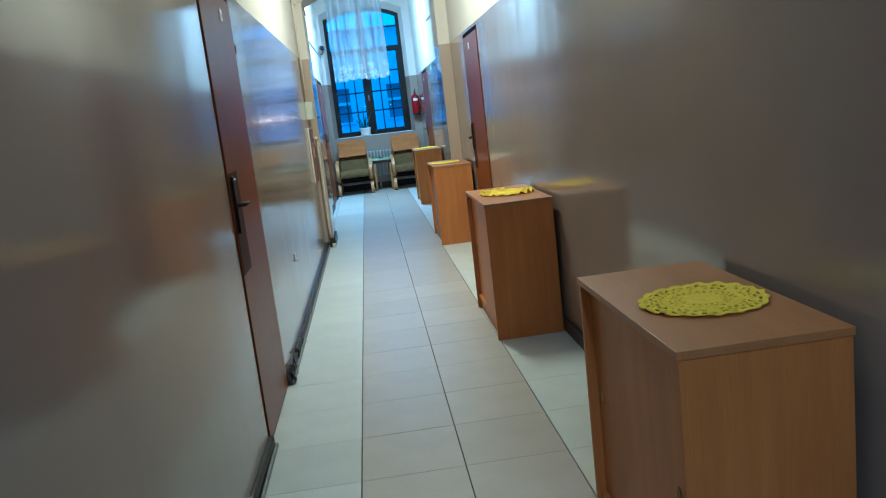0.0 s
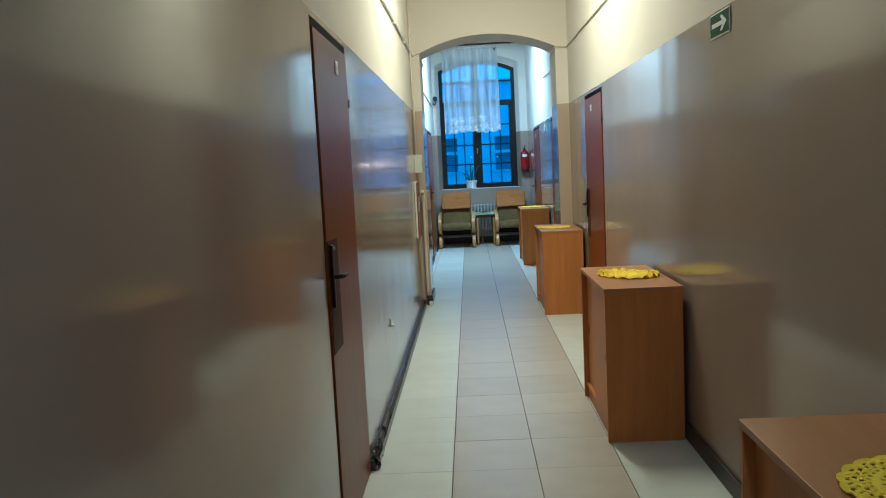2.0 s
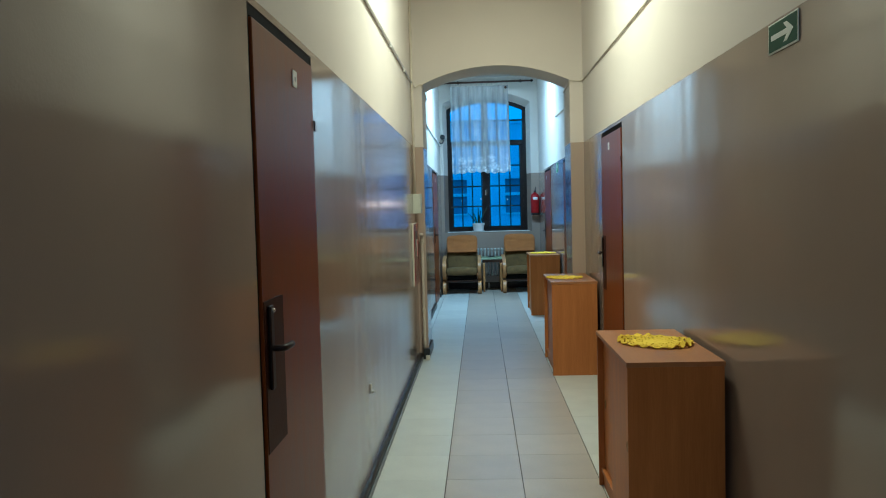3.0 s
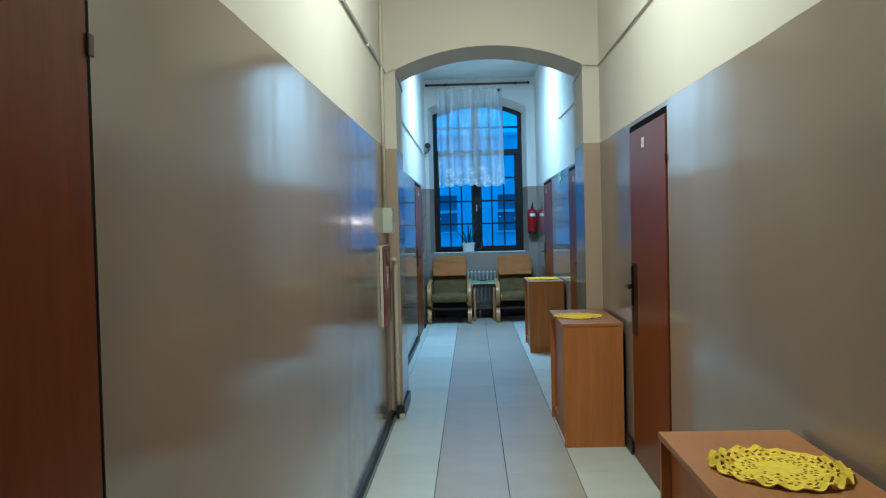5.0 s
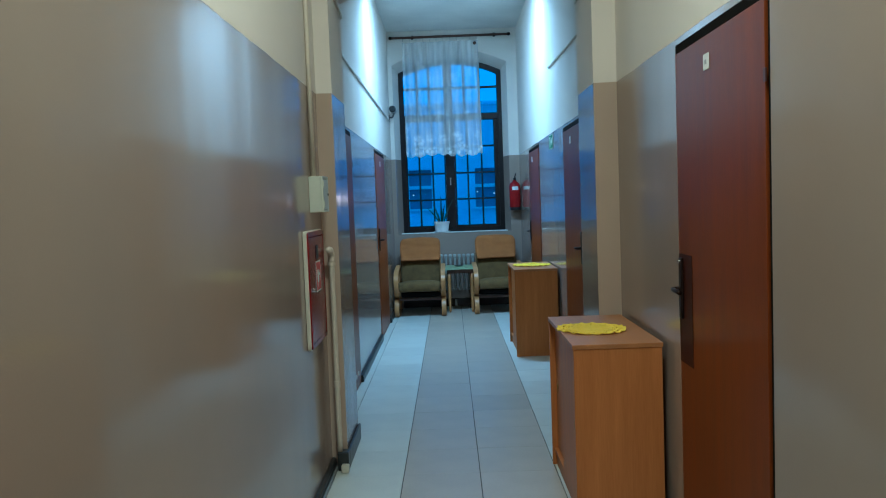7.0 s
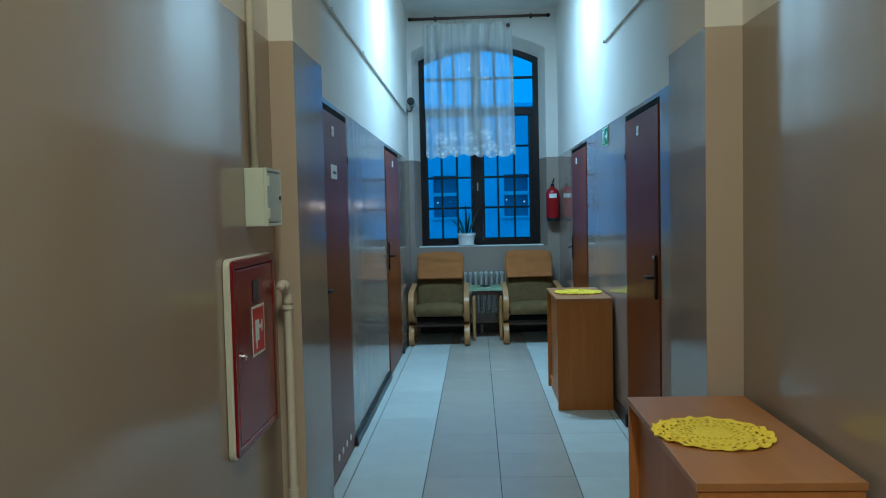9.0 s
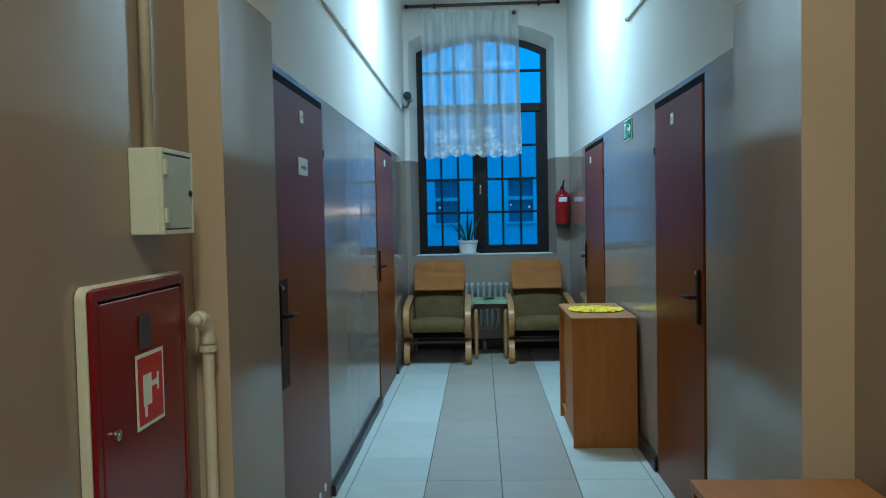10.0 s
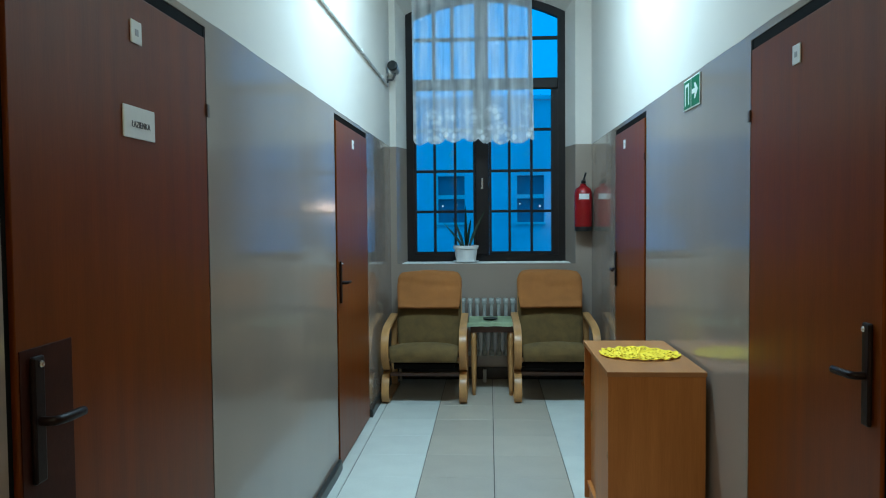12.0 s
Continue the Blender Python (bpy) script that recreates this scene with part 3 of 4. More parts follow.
outer = [(WX0, WZ0), *arc(WX0, WX1, WZS, WZC), (WX1, WZ0)]
inn = [(WX0 + 0.075, WZ0 + 0.07), *[(x, z) for x, z in arc(WX0 + 0.075, WX1 - 0.075, WZS - 0.055, WZC - 0.075)], (WX1 - 0.075, WZ0 + 0.07)]
bm = bmesh.new()
rows = []
for (xo, zo), (xi, zi) in zip(outer, inn):
    rows.append([bm.verts.new(p) for p in ((xo, 0, zo), (xi, 0, zi), (xi, 0.07, zi), (xo, 0.07, zo))])
for a, b in zip(rows, rows[1:] + rows[:1]):
    for k in range(4):
        bm.faces.new((a[k], a[(k + 1) % 4], b[(k + 1) % 4], b[k]))
part("window_frame", bm, WINFRAME, win)
part("transom", boxes((WX0 + 0.076, WX1 - 0.076, -0.018, 0.06, *TR), bevel=0.008), WINFRAME, win)
part("mullion", boxes((*CM, -0.012, 0.065, WZ0 + 0.071, TR[0] - 0.001), bevel=0.008), WINFRAME, win)
part("mullion", boxes((*CM, -0.012, 0.065, TR[1] + 0.001, 3.405), bevel=0.008), WINFRAME, win)
rows_z = (WZ0 + 0.071, 1.496, 1.866, 2.239, TR[0])
for xa, xb, bars in ((-0.242, 0.321, (-0.051, 0.137)), (0.447, 1.074, (0.634, 0.835))):
    fr = part("casement", boxes((xa, xa + 0.022, 0.004, 0.05, rows_z[0], TR[0] - 0.001), (xb - (0.06 if xb > 1 else 0.018), xb, 0.004, 0.05, rows_z[0], TR[0] - 0.001),
                                (xa + 0.0222, xb - (0.061 if xb > 1 else 0.0182), 0.004, 0.05, rows_z[0], rows_z[0] + 0.03)), WINFRAME, win)
    for b in bars:
        part("glazing_bar", boxes((b - 0.011, b + 0.011, 0.010, 0.045, rows_z[0] + 0.0305, TR[0] - 0.001), bevel=0.003), WINFRAME, fr)
    for z in rows_z[1:4]:
        part("glazing_bar", boxes((xa + 0.0225, xb - (0.062 if xb > 1 else 0.019), 0.012, 0.043, z - 0.012, z + 0.012), bevel=0.003), WINFRAME, fr)
    xs = (xa + 0.022, *bars, xb - (0.06 if xb > 1 else 0.018))
    for c in range(3):
        for r in range(4):
            p = part("pane", boxes((xs[c], xs[c + 1], 0.026, 0.030, rows_z[r], rows_z[r + 1])), GLASS, fr)
            p.visible_shadow = False
for xa, xb, bars in ((-0.242, 0.321, (-0.051, 0.118)), (0.447, 1.074, (0.610, 0.828))):
    for b in bars:
        part("glazing_bar", boxes((b - 0.016, b + 0.016, 0.010, 0.045, TR[1], top_at(b, 0.06)), bevel=0.003), WINFRAME, win)
    part("glazing_bar", boxes((xa, xb, 0.013, 0.042, 3.048, 3.078), bevel=0.003), WINFRAME, win)
    xs = (xa, *bars, xb)
    for c in range(3):
        za = 3.063
        p = part("pane", boxes((xs[c], xs[c + 1], 0.026, 0.030, TR[1], za)), GLASS, win)
        q = part("pane", flat([(xs[c], za + 0.0005), (xs[c + 1], za + 0.0005), (xs[c + 1], top_at(xs[c + 1], 0.03)), (xs[c], top_at(xs[c], 0.03))], 0.026, 0.030), GLASS, win)
        p.visible_shadow = q.visible_shadow = False
part("window_handle", boxes((0.375, 0.395, -0.030, -0.0125, 1.70, 1.80), bevel=0.004), STEEL, win, "small brass-coloured window handle")
part("window_sill", boxes((-0.330, 1.160, -0.238, -0.002, SILL + 0.001, SILL + 0.008), bevel=0.002), CEIL, win, "white painted window sill")

# ---------------------------------------------------------------- floor slab (tiles at the end of the file)
floor = tagged(part("floor", boxes((LF - THICK, RF + THICK, BACK - 0.2, END + 0.2, -0.25, -0.006)), GROUT), "corridor floor of large cream and beige ceramic tiles", "floor", kind="structure")


# ---------------------------------------------------------------- things: shoe cabinets and doilies
def shoe_cabinet(name, x, y, l, w, h, label, slid):
    """Low cabinet with sliding doors on its long side (facing -x)."""
    c = thing(name, pose(x, y, 0), label, "cabinet", "shoe cabinets along the wall")
    t = 0.018
    part("top", boxes((-0.004, w, -0.003, l + 0.003, h - 0.020, h), bevel=0.0012), LAMIN_T, c, "wood-look laminate top board")
    part("side_panel", boxes((0, w - 0.004, 0, t, 0, h - 0.0205), bevel=0.0015), LAMIN, c)
    part("side_panel", boxes((0, w - 0.004, l - t, l, 0, h - 0.0205), bevel=0.0015), LAMIN, c)
    part("back_panel", boxes((w - 0.010, w - 0.005, t + 0.0005, l - t - 0.0005, 0.06, h - 0.021)), LAMIN, c)
    part("bottom_shelf", boxes((0.012, w - 0.011, t + 0.0005, l - t - 0.0005, 0.075, 0.093)), LAMIN, c)
    part("plinth", boxes((0.022, 0.038, t + 0.0005, l - t - 0.0005, 0, 0.0745)), LAMIN, c, "set-back plinth board")
    part("shelf", boxes((0.06, w - 0.011, t + 0.0005, l - t - 0.0005, 0.42, 0.438)), LAMIN, c)
    half = (l - 2 * t) / 2
    d1 = part("sliding_door", boxes((0.010, 0.024, t + 0.003, t + half + slid, 0.094, h - 0.031), bevel=0.0015), LAMIN, c, "front sliding door")
    d2 = part("sliding_door", boxes((0.030, 0.044, t + half - 0.03, l - t - 0.003, 0.094, h - 0.031), bevel=0.0015), LAMIN, c, "rear sliding door set back on its track")
    for d, px, py in ((d1, 0.010, t + 0.05), (d2, 0.030, l - t - 0.055)):
        pull = lathe([(0.0, 0.0), (0.012, 0.0), (0.012, 0.003), (0.009, 0.0035), (0.008, 0.001), (0.0, 0.001)], 18)
        bmesh.ops.scale(pull, verts=pull.verts, vec=(2.0, 1.0, 1.0))
        part("finger_pull", pull, BRASS, d, "small oval metal finger pull").matrix_local = pose(px, py, 0.44, 0, -90, 0)
    return c


def doily(name, x, y, z, rx, ry, ruffle, seed, label, lumps=0.0, petals=18):
    """Crocheted round mat: a close heart, rings of loops with holes between, and a rim of petals that may stand up."""
    rnd = random.Random(seed)
    c = thing(name, pose(x, y, z, 0, 0, 17 * seed), label, "doily", "yellow doilies on the cabinets")
    n = petals * 12
    radii = [0.0, 0.10, 0.20, 0.30] + [0.335 + 0.0375 * k + 0.0125 * (k % 2) for k in range(16)] + [0.945, 1.0]
    # every second ring is open work: period, hole and offset in steps
    holes = {q: ((9 if q < 9 else 6), 4 if q < 9 else 3, 3 * (q // 2 % 2)) for q in (3, 5, 7, 11, 13, 15, 17)}
    worked = [rnd.random() < 0.15 for _ in range(n * 4)]
    ph = [rnd.uniform(0, 6.28) for _ in range(5)]

    def place(q, k):
        a = 2 * math.pi * k / n
        r = radii[q + 1]
        rim = max(0.0, (r - 0.60) / 0.40)
        wave = math.sin(petals * a + ph[1])
        uneven = 0.65 + 0.35 * math.sin(2 * a + ph[2]) + 0.25 * math.sin(5 * a + ph[4])
        edge = 1 + rim * 0.045 * (abs(math.cos(petals * a / 2)) - 0.5) + 0.02 * math.sin(3 * a + ph[0]) * r
        swing = rim * ruffle * 1.2 * math.cos(petals * a + ph[1]) / max(rx, 0.01) * 0.10
        jit = noise.noise(Vector((math.cos(a) * 9 * r, math.sin(a) * 9 * r, seed)))
        zz = 0.006 + ruffle * (math.sin(math.pi * min(1.0, rim * 1.1) * 0.62) * (0.55 + 0.65 * wave) * uneven if rim else 0.0) + 0.0025 * jit + 0.0012 * math.sin(46 * r)
        if lumps:
            zz += lumps * max(0, math.sin(2 * a + ph[3])) * (r * (1.1 - r)) * 3 * (0.6 + 0.4 * math.sin(14 * a))
        a += swing
        return Vector((r * edge * rx * math.cos(a), r * edge * ry * math.sin(a), max(0.0055, zz)))
    for piece, lo, hi in (("heart", 0, 9), ("rim", 9, len(radii) - 2)):
        bm = bmesh.new()
        grid = {q: [bm.verts.new(place(q, k)) for k in range(n)] for q in range(lo, hi + 1)}
        if lo == 0:
            mid = bm.verts.new((0, 0, 0.008))
            for k in range(n):
                bm.faces.new((mid, grid[0][k], grid[0][(k + 1) % n]))
        for q in range(lo, hi):
            per, gap, off = holes.get(q, (1, 0, 0))
            for k in range(n):
                if (k + off) % per >= gap or worked[(k + off) // per + 31 * q]:
                    bm.faces.new((grid[q][k], grid[q][(k + 1) % n], grid[q + 1][(k + 1) % n], grid[q + 1][k]))
        bmesh.ops.delete(bm, geom=[v for v in bm.verts if not v.link_faces], context="VERTS")
        bmesh.ops.translate(bm, verts=bm.verts, vec=(0, 0, -0.0035))
        upper = bmesh.ops.extrude_face_region(bm, geom=list(bm.faces), use_keep_orig=True)["geom"]
        bmesh.ops.translate(bm, verts=[v for v in upper if isinstance(v, bmesh.types.BMVert)], vec=(0, 0, 0.003))
        part(piece, bm, YARN, c)
    return c


CABS = [(0.846, 1.385, 0.79, 0.402, 0.05), (0.862, 4.215, 0.84, 0.400, 0.06), (0.870, 7.690, 0.84, 0.392, 0.05), (0.930, 11.465, 0.80, 0.400, 0.05)]
WHERE = ["low beech-laminate shoe cabinet with sliding doors and a yellow doily", "low beech-laminate shoe cabinet standing between two doors",
         "low beech-laminate shoe cabinet standing before a door and the arch", "low beech-laminate shoe cabinet near the armchairs"]
for (x, y, l, w, s), lab in zip(CABS, WHERE):
    shoe_cabinet("shoe_cabinet", x, y, l, w, 0.812, lab, s)
doily("doily", 1.058, 1.735, 0.812, 0.163, 0.155, 0.004, 1, "flat yellow crocheted doily with an open pattern")
doily("doily", 1.080, 4.67, 0.812, 0.160, 0.180, 0.015, 2, "yellow crocheted doily with a ruffled raised rim")
doily("doily", 1.020, 8.08, 0.812, 0.155, 0.168, 0.007, 3, "yellow crocheted doily with small ruffles")
doily("doily", 1.130, 11.86, 0.812, 0.165, 0.180, 0.007, 4, "rumpled yellow crocheted doily", 0.016)


# ---------------------------------------------------------------- arch piers: boxes, pipes, conduits
box = thing("distribution_box", pose(LN, 8.255, 1.43), "small cream metal distribution box on the wall", "electrical box")
part("body", boxes((0.0, 0.062, 0, 0.172, 0, 0.182), bevel=0.003), BOXP, box)
for y0, y1, z0, z1 in ((0, 0.010, 0, 0.182), (0.165, 0.172, 0, 0.182), (0.0102, 0.1648, 0.172, 0.182), (0.0102, 0.1648, 0, 0.009)):
    part("rim", boxes((0.0622, 0.072, y0, y1, z0, z1), bevel=0.0015), BOXP, box)
dr = part("door", boxes((0.064, 0.071, 0.012, 0.163, 0.0125, 0.1685), bevel=0.0015), BOXD, box, "grey-green hinged door")
part("gap", boxes((0.0622, 0.0632, 0.0103, 0.1647, 0.0092, 0.1718)), BLACK, box)
for z in (0.024, 0.125):
    part("hinge", boxes((0.0712, 0.077, 0.007, 0.020, z, z + 0.032), bevel=0.002), BOXP, dr)
part("lock", lathe([(0, 0), (0.007, 0), (0.007, 0.004), (0.003, 0.005), (0, 0.005)], 14), BLACK, dr, "small dark lock").matrix_local = pose(0.0711, 0.152, 0.090, 0, 90, 0)

hyd = thing("hydrant_cabinet", pose(LN, 8.03, 0.765), "red fire hydrant cabinet set into the wall", "hydrant cabinet")


def rounded_ring(y0, y1, z0, z1, wide, r, xa, xb):
    """A flat rectangular frame in y and z with rounded corners, from xa to xb deep."""
    def loop(d, rad):
        pts = []
        for cy, cz, a0 in ((y1 - d - rad, z1 - d - rad, 0), (y0 + d + rad, z1 - d - rad, 90), (y0 + d + rad, z0 + d + rad, 180), (y1 - d - rad, z0 + d + rad, 270)):
            pts += [(cy + rad * math.cos(radians(a0 + 15 * k)), cz + rad * math.sin(radians(a0 + 15 * k))) for k in range(7)]
        return pts
    bm = bmesh.new()
    lip = 0.004
    rows = [[bm.verts.new((x, *p)) for p in loop(d, rad)] for d, rad, x in ((0, r, xa), (0, r, xb - lip), (lip, r - lip, xb), (wide - lip, 0.004, xb), (wide, 0.003, xb - lip), (wide, 0.003, xa))]
    for a, b in zip(rows, rows[1:] + rows[:1]):
        for k in range(len(a)):
            bm.faces.new((a[k], a[(k + 1) % len(a)], b[(k + 1) % len(a)], b[k]))
    return bm


part("edge_strip", rounded_ring(-0.013, 0.447, -0.003, 0.576, 0.012, 0.024, 0.002, 0.020), CREAM, hyd, "cream painted edge")
part("frame", rounded_ring(0, 0.445, 0, 0.571, 0.026, 0.020, 0.003, 0.026), RED, hyd, "dark red rounded frame")
hd = part("door", boxes((0.004, 0.025, 0.0285, 0.4165, 0.0285, 0.5415), bevel=0.003), RED, hyd, "glossy dark red steel door")
st = part("sticker", boxes((0.0272, 0.0282, 0.165, 0.300, 0.265, 0.420)), SIGN_W, hd, "white-bordered red hydrant sign")
part("field", boxes((0.0283, 0.0288, 0.173, 0.292, 0.273, 0.412)), RED_S, st)
part("pictogram", boxes((0.0289, 0.0294, 0.195, 0.235, 0.31, 0.375), (0.0289, 0.0294, 0.200, 0.212, 0.287, 0.3095), (0.0289, 0.0294, 0.2355, 0.262, 0.345, 0.357), (0.0289, 0.0294, 0.2625, 0.272, 0.333, 0.370)), SIGN_W, st)
part("lock", lathe([(0, 0), (0.011, 0), (0.011, 0.006), (0.006, 0.007), (0.006, 0.009), (0, 0.009)], 16), STEEL, hd, "steel lock knob").matrix_local = pose(0.027, 0.075, 0.285, 0, 90, 0)
part("label", boxes((0.0272, 0.0280, 0.190, 0.243, 0.430, 0.500), bevel=0.0003), INK, hd, "small dark maker's label")

pipe = thing("water_pipe", pose(-0.300, 8.535, 0), "cream-painted water pipe with elbow and couplings", "pipe")
part("riser", tube(smooth_path([(0, 0, 0.106), (0, 0, 0.5), (0, 0, 1.15), (0, -0.004, 1.19), (-0.004, -0.03, 1.218), (-0.006, -0.072, 1.222)], 5), 0.0145, 14), PVC, pipe, smooth=True)
part("coupling", lathe([(0, 1.135), (0.021, 1.137), (0.021, 1.152), (0, 1.154)], 16), PVC, pipe)
part("coupling", lathe([(0, 0.46), (0.0185, 0.462), (0.0185, 0.50), (0, 0.502)], 16), PVC, pipe)
part("elbow", tube(smooth_path([(0, 0.0, 1.155), (0, -0.004, 1.195), (-0.003, -0.03, 1.220), (-0.004, -0.050, 1.222)], 5), 0.0195, 14), PVC, pipe, smooth=True)

con = thing("cable_conduit", pose(LN + 0.013, 8.33, 0), "thin cream conduit rising from the distribution box", "conduit")
part("tube", tube([(0, 0, 1.612), (0, 0, 2.4), (0, 0, TOP - 0.002)], 0.0125), PVC, con, smooth=True)
con = thing("cable_conduit", pose(LN + 0.010, 0, 2.655), "long cream cable conduit clipped high on the wall", "conduit")
part("tube", tube([(0, BACK + 0.01, -0.02), (0, 4, -0.01), (0, 8.31, 0)], 0.0095), PVC_W, con, smooth=True)
for y in (1.5, 3.4, 5.2, 6.6, 7.6):
    part("clip", boxes((-0.010, 0.012, y - 0.008, y + 0.008, -0.026, 0.006), bevel=0.002), PVC_W, con)
con = thing("cable", pose(0, ARCH0 - 0.008, 2.655), "white cable led round the arch pier", "cable")
part("strand", tube(smooth_path([(LN + 0.012, -0.26, 0), (LN + 0.02, -0.03, -0.01), (LN + 0.05, -0.002, 0.01), (ARCH[0] - 0.01, -0.002, 0.022), (ARCH[0] + 0.010, 0.006, 0.0), (ARCH[0] + 0.008, 0.2, -0.02), (ARCH[0] + 0.008, 0.515, -0.05), (ARCH[0] - 0.02, 0.520, -0.06), (LF + 0.008, 0.520, -0.06), (LF + 0.008, 0.56, -0.06)], 5), 0.006, 8), PVC, con, smooth=True)
con = thing("cable_conduit", pose(LF + 0.010, 0, 2.595), "long cream cable conduit clipped high on the wall", "conduit")
part("tube", tube([(0, 9.16, 0), (0, 12, -0.006), (0, 14.98, -0.01)], 0.009), PVC_W, con, smooth=True)
for y in (10.2, 11.4, 12.5, 13.6, 14.6):
    part("clip", boxes((-0.010, 0.012, y - 0.008, y + 0.008, -0.018, 0.012), bevel=0.002), PVC_W, con)
con = thing("cable", pose(RN - 0.008, 0, 2.655), "thin cream cable run high on the wall", "cable")
part("strand", tube([(0, BACK + 0.01, 0.0), (0, 5, -0.005), (0, 8.585, 0.005)], 0.006, 8), PVC, con, smooth=True)
part("strand", tube(smooth_path([(0, 8.586, 0.005), (-0.06, 8.590, 0.008), (ARCH[1] - RN + 0.010, 8.591, 0.01), (ARCH[1] - RN + 0.002, 8.63, -0.012), (ARCH[1] - RN + 0.002, 9.09, -0.03)], 5), 0.005, 8), PVC, con, smooth=True)
con = thing("cable_conduit", pose(RF - 0.010, 0, 2.66), "short grey conduit high on the wall", "conduit")
part("tube", tube([(0, 9.12, -0.03), (0, 10.5, 0.0), (0, 11.72, 0.03)], 0.009), PVC, con, smooth=True)
part("end_cap", lathe([(0, 0), (0.012, 0.001), (0.012, 0.02), (0, 0.021)], 12, axis="y"), TRUNK, con).matrix_local = pose(0, 11.715, 0.03)

hk = thing("wall_bracket", pose(LN + 0.001, 5.20, 0.462), "small white plastic clip screwed to the wall", "clip")
part("plate", boxes((0, 0.006, -0.012, 0.012, 0, 0.055), bevel=0.002), PAPER, hk)
part("tongue", boxes((0.0062, 0.020, -0.007, 0.007, 0.004, 0.016), bevel=0.002), PAPER, hk)

# signs
sg = thing("direction_sign", pose(RN - 0.002, 3.775, 1.963, 0, 0, -90), "dark green escape route sign with a white arrow", "sign")
part("panel", boxes((0, 0.250, -0.004, 0, 0, 0.102), bevel=0.001), SIGN_W, sg)
part("field", boxes((0.006, 0.244, -0.0052, -0.0042, 0.006, 0.096)), GREEN_D, sg)
part("arrow", flat([(0.03, 0.042), (0.165, 0.042), (0.138, 0.020), (0.165, 0.020), (0.218, 0.051), (0.165, 0.082), (0.138, 0.082), (0.165, 0.060), (0.03, 0.060)], -0.0064, -0.0054), SIGN_W, sg, "white arrow")
sg = thing("exit_sign", pose(RF - 0.002, 11.905, 1.925, 0, 0, -90), "green emergency exit sign with white door and arrow", "sign")
part("panel", boxes((0, 0.270, -0.004, 0, 0, 0.135), bevel=0.001), SIGN_W, sg)
part("field", boxes((0.006, 0.264, -0.0052, -0.0042, 0.006, 0.129)), GREEN, sg)
part("doorway", boxes((0.030, 0.046, -0.0064, -0.0054, 0.02, 0.115), (0.0465, 0.100, -0.0064, -0.0054, 0.101, 0.115), (0.084, 0.100, -0.0064, -0.0054, 0.02, 0.1005)), SIGN_W, sg)
part("divider", boxes((0.132, 0.137, -0.0064, -0.0054, 0.006, 0.129)), SIGN_W, sg)
part("arrow", flat([(0.150, 0.058), (0.198, 0.058), (0.184, 0.034), (0.205, 0.034), (0.246, 0.068), (0.205, 0.102), (0.184, 0.102), (0.198, 0.078), (0.150, 0.078)], -0.0064, -0.0054), SIGN_W, sg, "white arrow")


# ceiling lamps above the picture
def ceiling_lamp(y, turn=0, deep=False):
    """A batten lamp; the deep one has an upright shield added along one side to hide its lit face."""
    c = thing("ceiling_lamp", pose(0.46, y, TOP, 0, 0, turn), "white fluorescent batten lamp on the ceiling", "lamp", "corridor ceiling lamps")
    foot = -0.075 if deep else -0.105
    part("housing", boxes((-0.11, 0.11, -0.63, 0.63, foot, -0.001), bevel=0.006), CEIL, c)
    for s in (-1, 1):
        part("end_cap", boxes((-0.098, 0.098, s * 0.61 - 0.012, s * 0.61 + 0.012, foot - 0.020, foot - 0.0005), bevel=0.004), CEIL, c)
    if deep:
        part("lamp_shield", boxes((-0.084, -0.076, -0.595, 0.595, -0.140, foot - 0.0005), bevel=0.001), CEIL, c)
    return c


ceiling_lamp(BACK_LAMP_Y)
ceiling_lamp(NEAR_LAMP_Y)
ceiling_lamp(FAR_LAMP_Y, 90, True)


# ---------------------------------------------------------------- window end: chairs, table, radiator, plant
def cushion(path, x0, x1, thick, puff, nx=18, seed=0, crease=0.004, top=None):
    """A padded slab that follows a path in y and z."""
    rnd = random.Random(seed)
    pts = smooth_path([(0, y, z) for y, z in path], 8)
    bm = bmesh.new()
    sheets = []
    for s in (1, -1):
        rows = []
        for i, p in enumerate(pts):
            d = (pts[min(i + 1, len(pts) - 1)] - pts[max(i - 1, 0)]).normalized()
            nrm = Vector((0, -d.z, d.y))
            e = min(1, 4 * min(i, len(pts) - 1 - i) / len(pts) + 0.35)
            row = []
            for k in range(nx + 1):
                u = k / nx
                f = min(1, 5 * min(u, 1 - u) + 0.30)
                bulge = thick / 2 * (0.55 + 0.45 * min(e, f)) + (puff * math.sin(math.pi * u) * math.sin(math.pi * i / (len(pts) - 1)) if s > 0 else 0)
                wr = crease * noise.noise(Vector((u * 3, i * 0.13, seed * 3.7))) + 0.5 * crease * noise.noise(Vector((u * 5, i * 0.27, seed * 1.3)))
                xc, hw = (x0 + x1) / 2, (x1 - x0) / 2 * (0.93 + 0.07 * min(1, 3.2 * min(i, len(pts) - 1 - i) / len(pts)))
                if top:
                    hw *= 1 - 0.16 * max(0.0, (p.z - top + 0.075) / 0.075) ** 2.5
                row.append(bm.verts.new((xc + hw * (2 * u - 1), *(p + nrm * (s * bulge + wr)).yz)))
            rows.append(row)
        sheets.append(rows)
    a, b = sheets
    for rows in sheets:
        for r, q in zip(rows, rows[1:]):
            for k in range(nx):
                bm.faces.new((r[k], r[k + 1], q[k + 1], q[k]))
    for i in range(len(pts) - 1):
        for k in (0, nx):
            bm.faces.new((a[i][k], a[i + 1][k], b[i + 1][k], b[i][k]))
    for i in (0, len(pts) - 1):
        for k in range(nx):
            bm.faces.new((a[i][k], a[i][k + 1], b[i][k + 1], b[i][k]))
    return bm


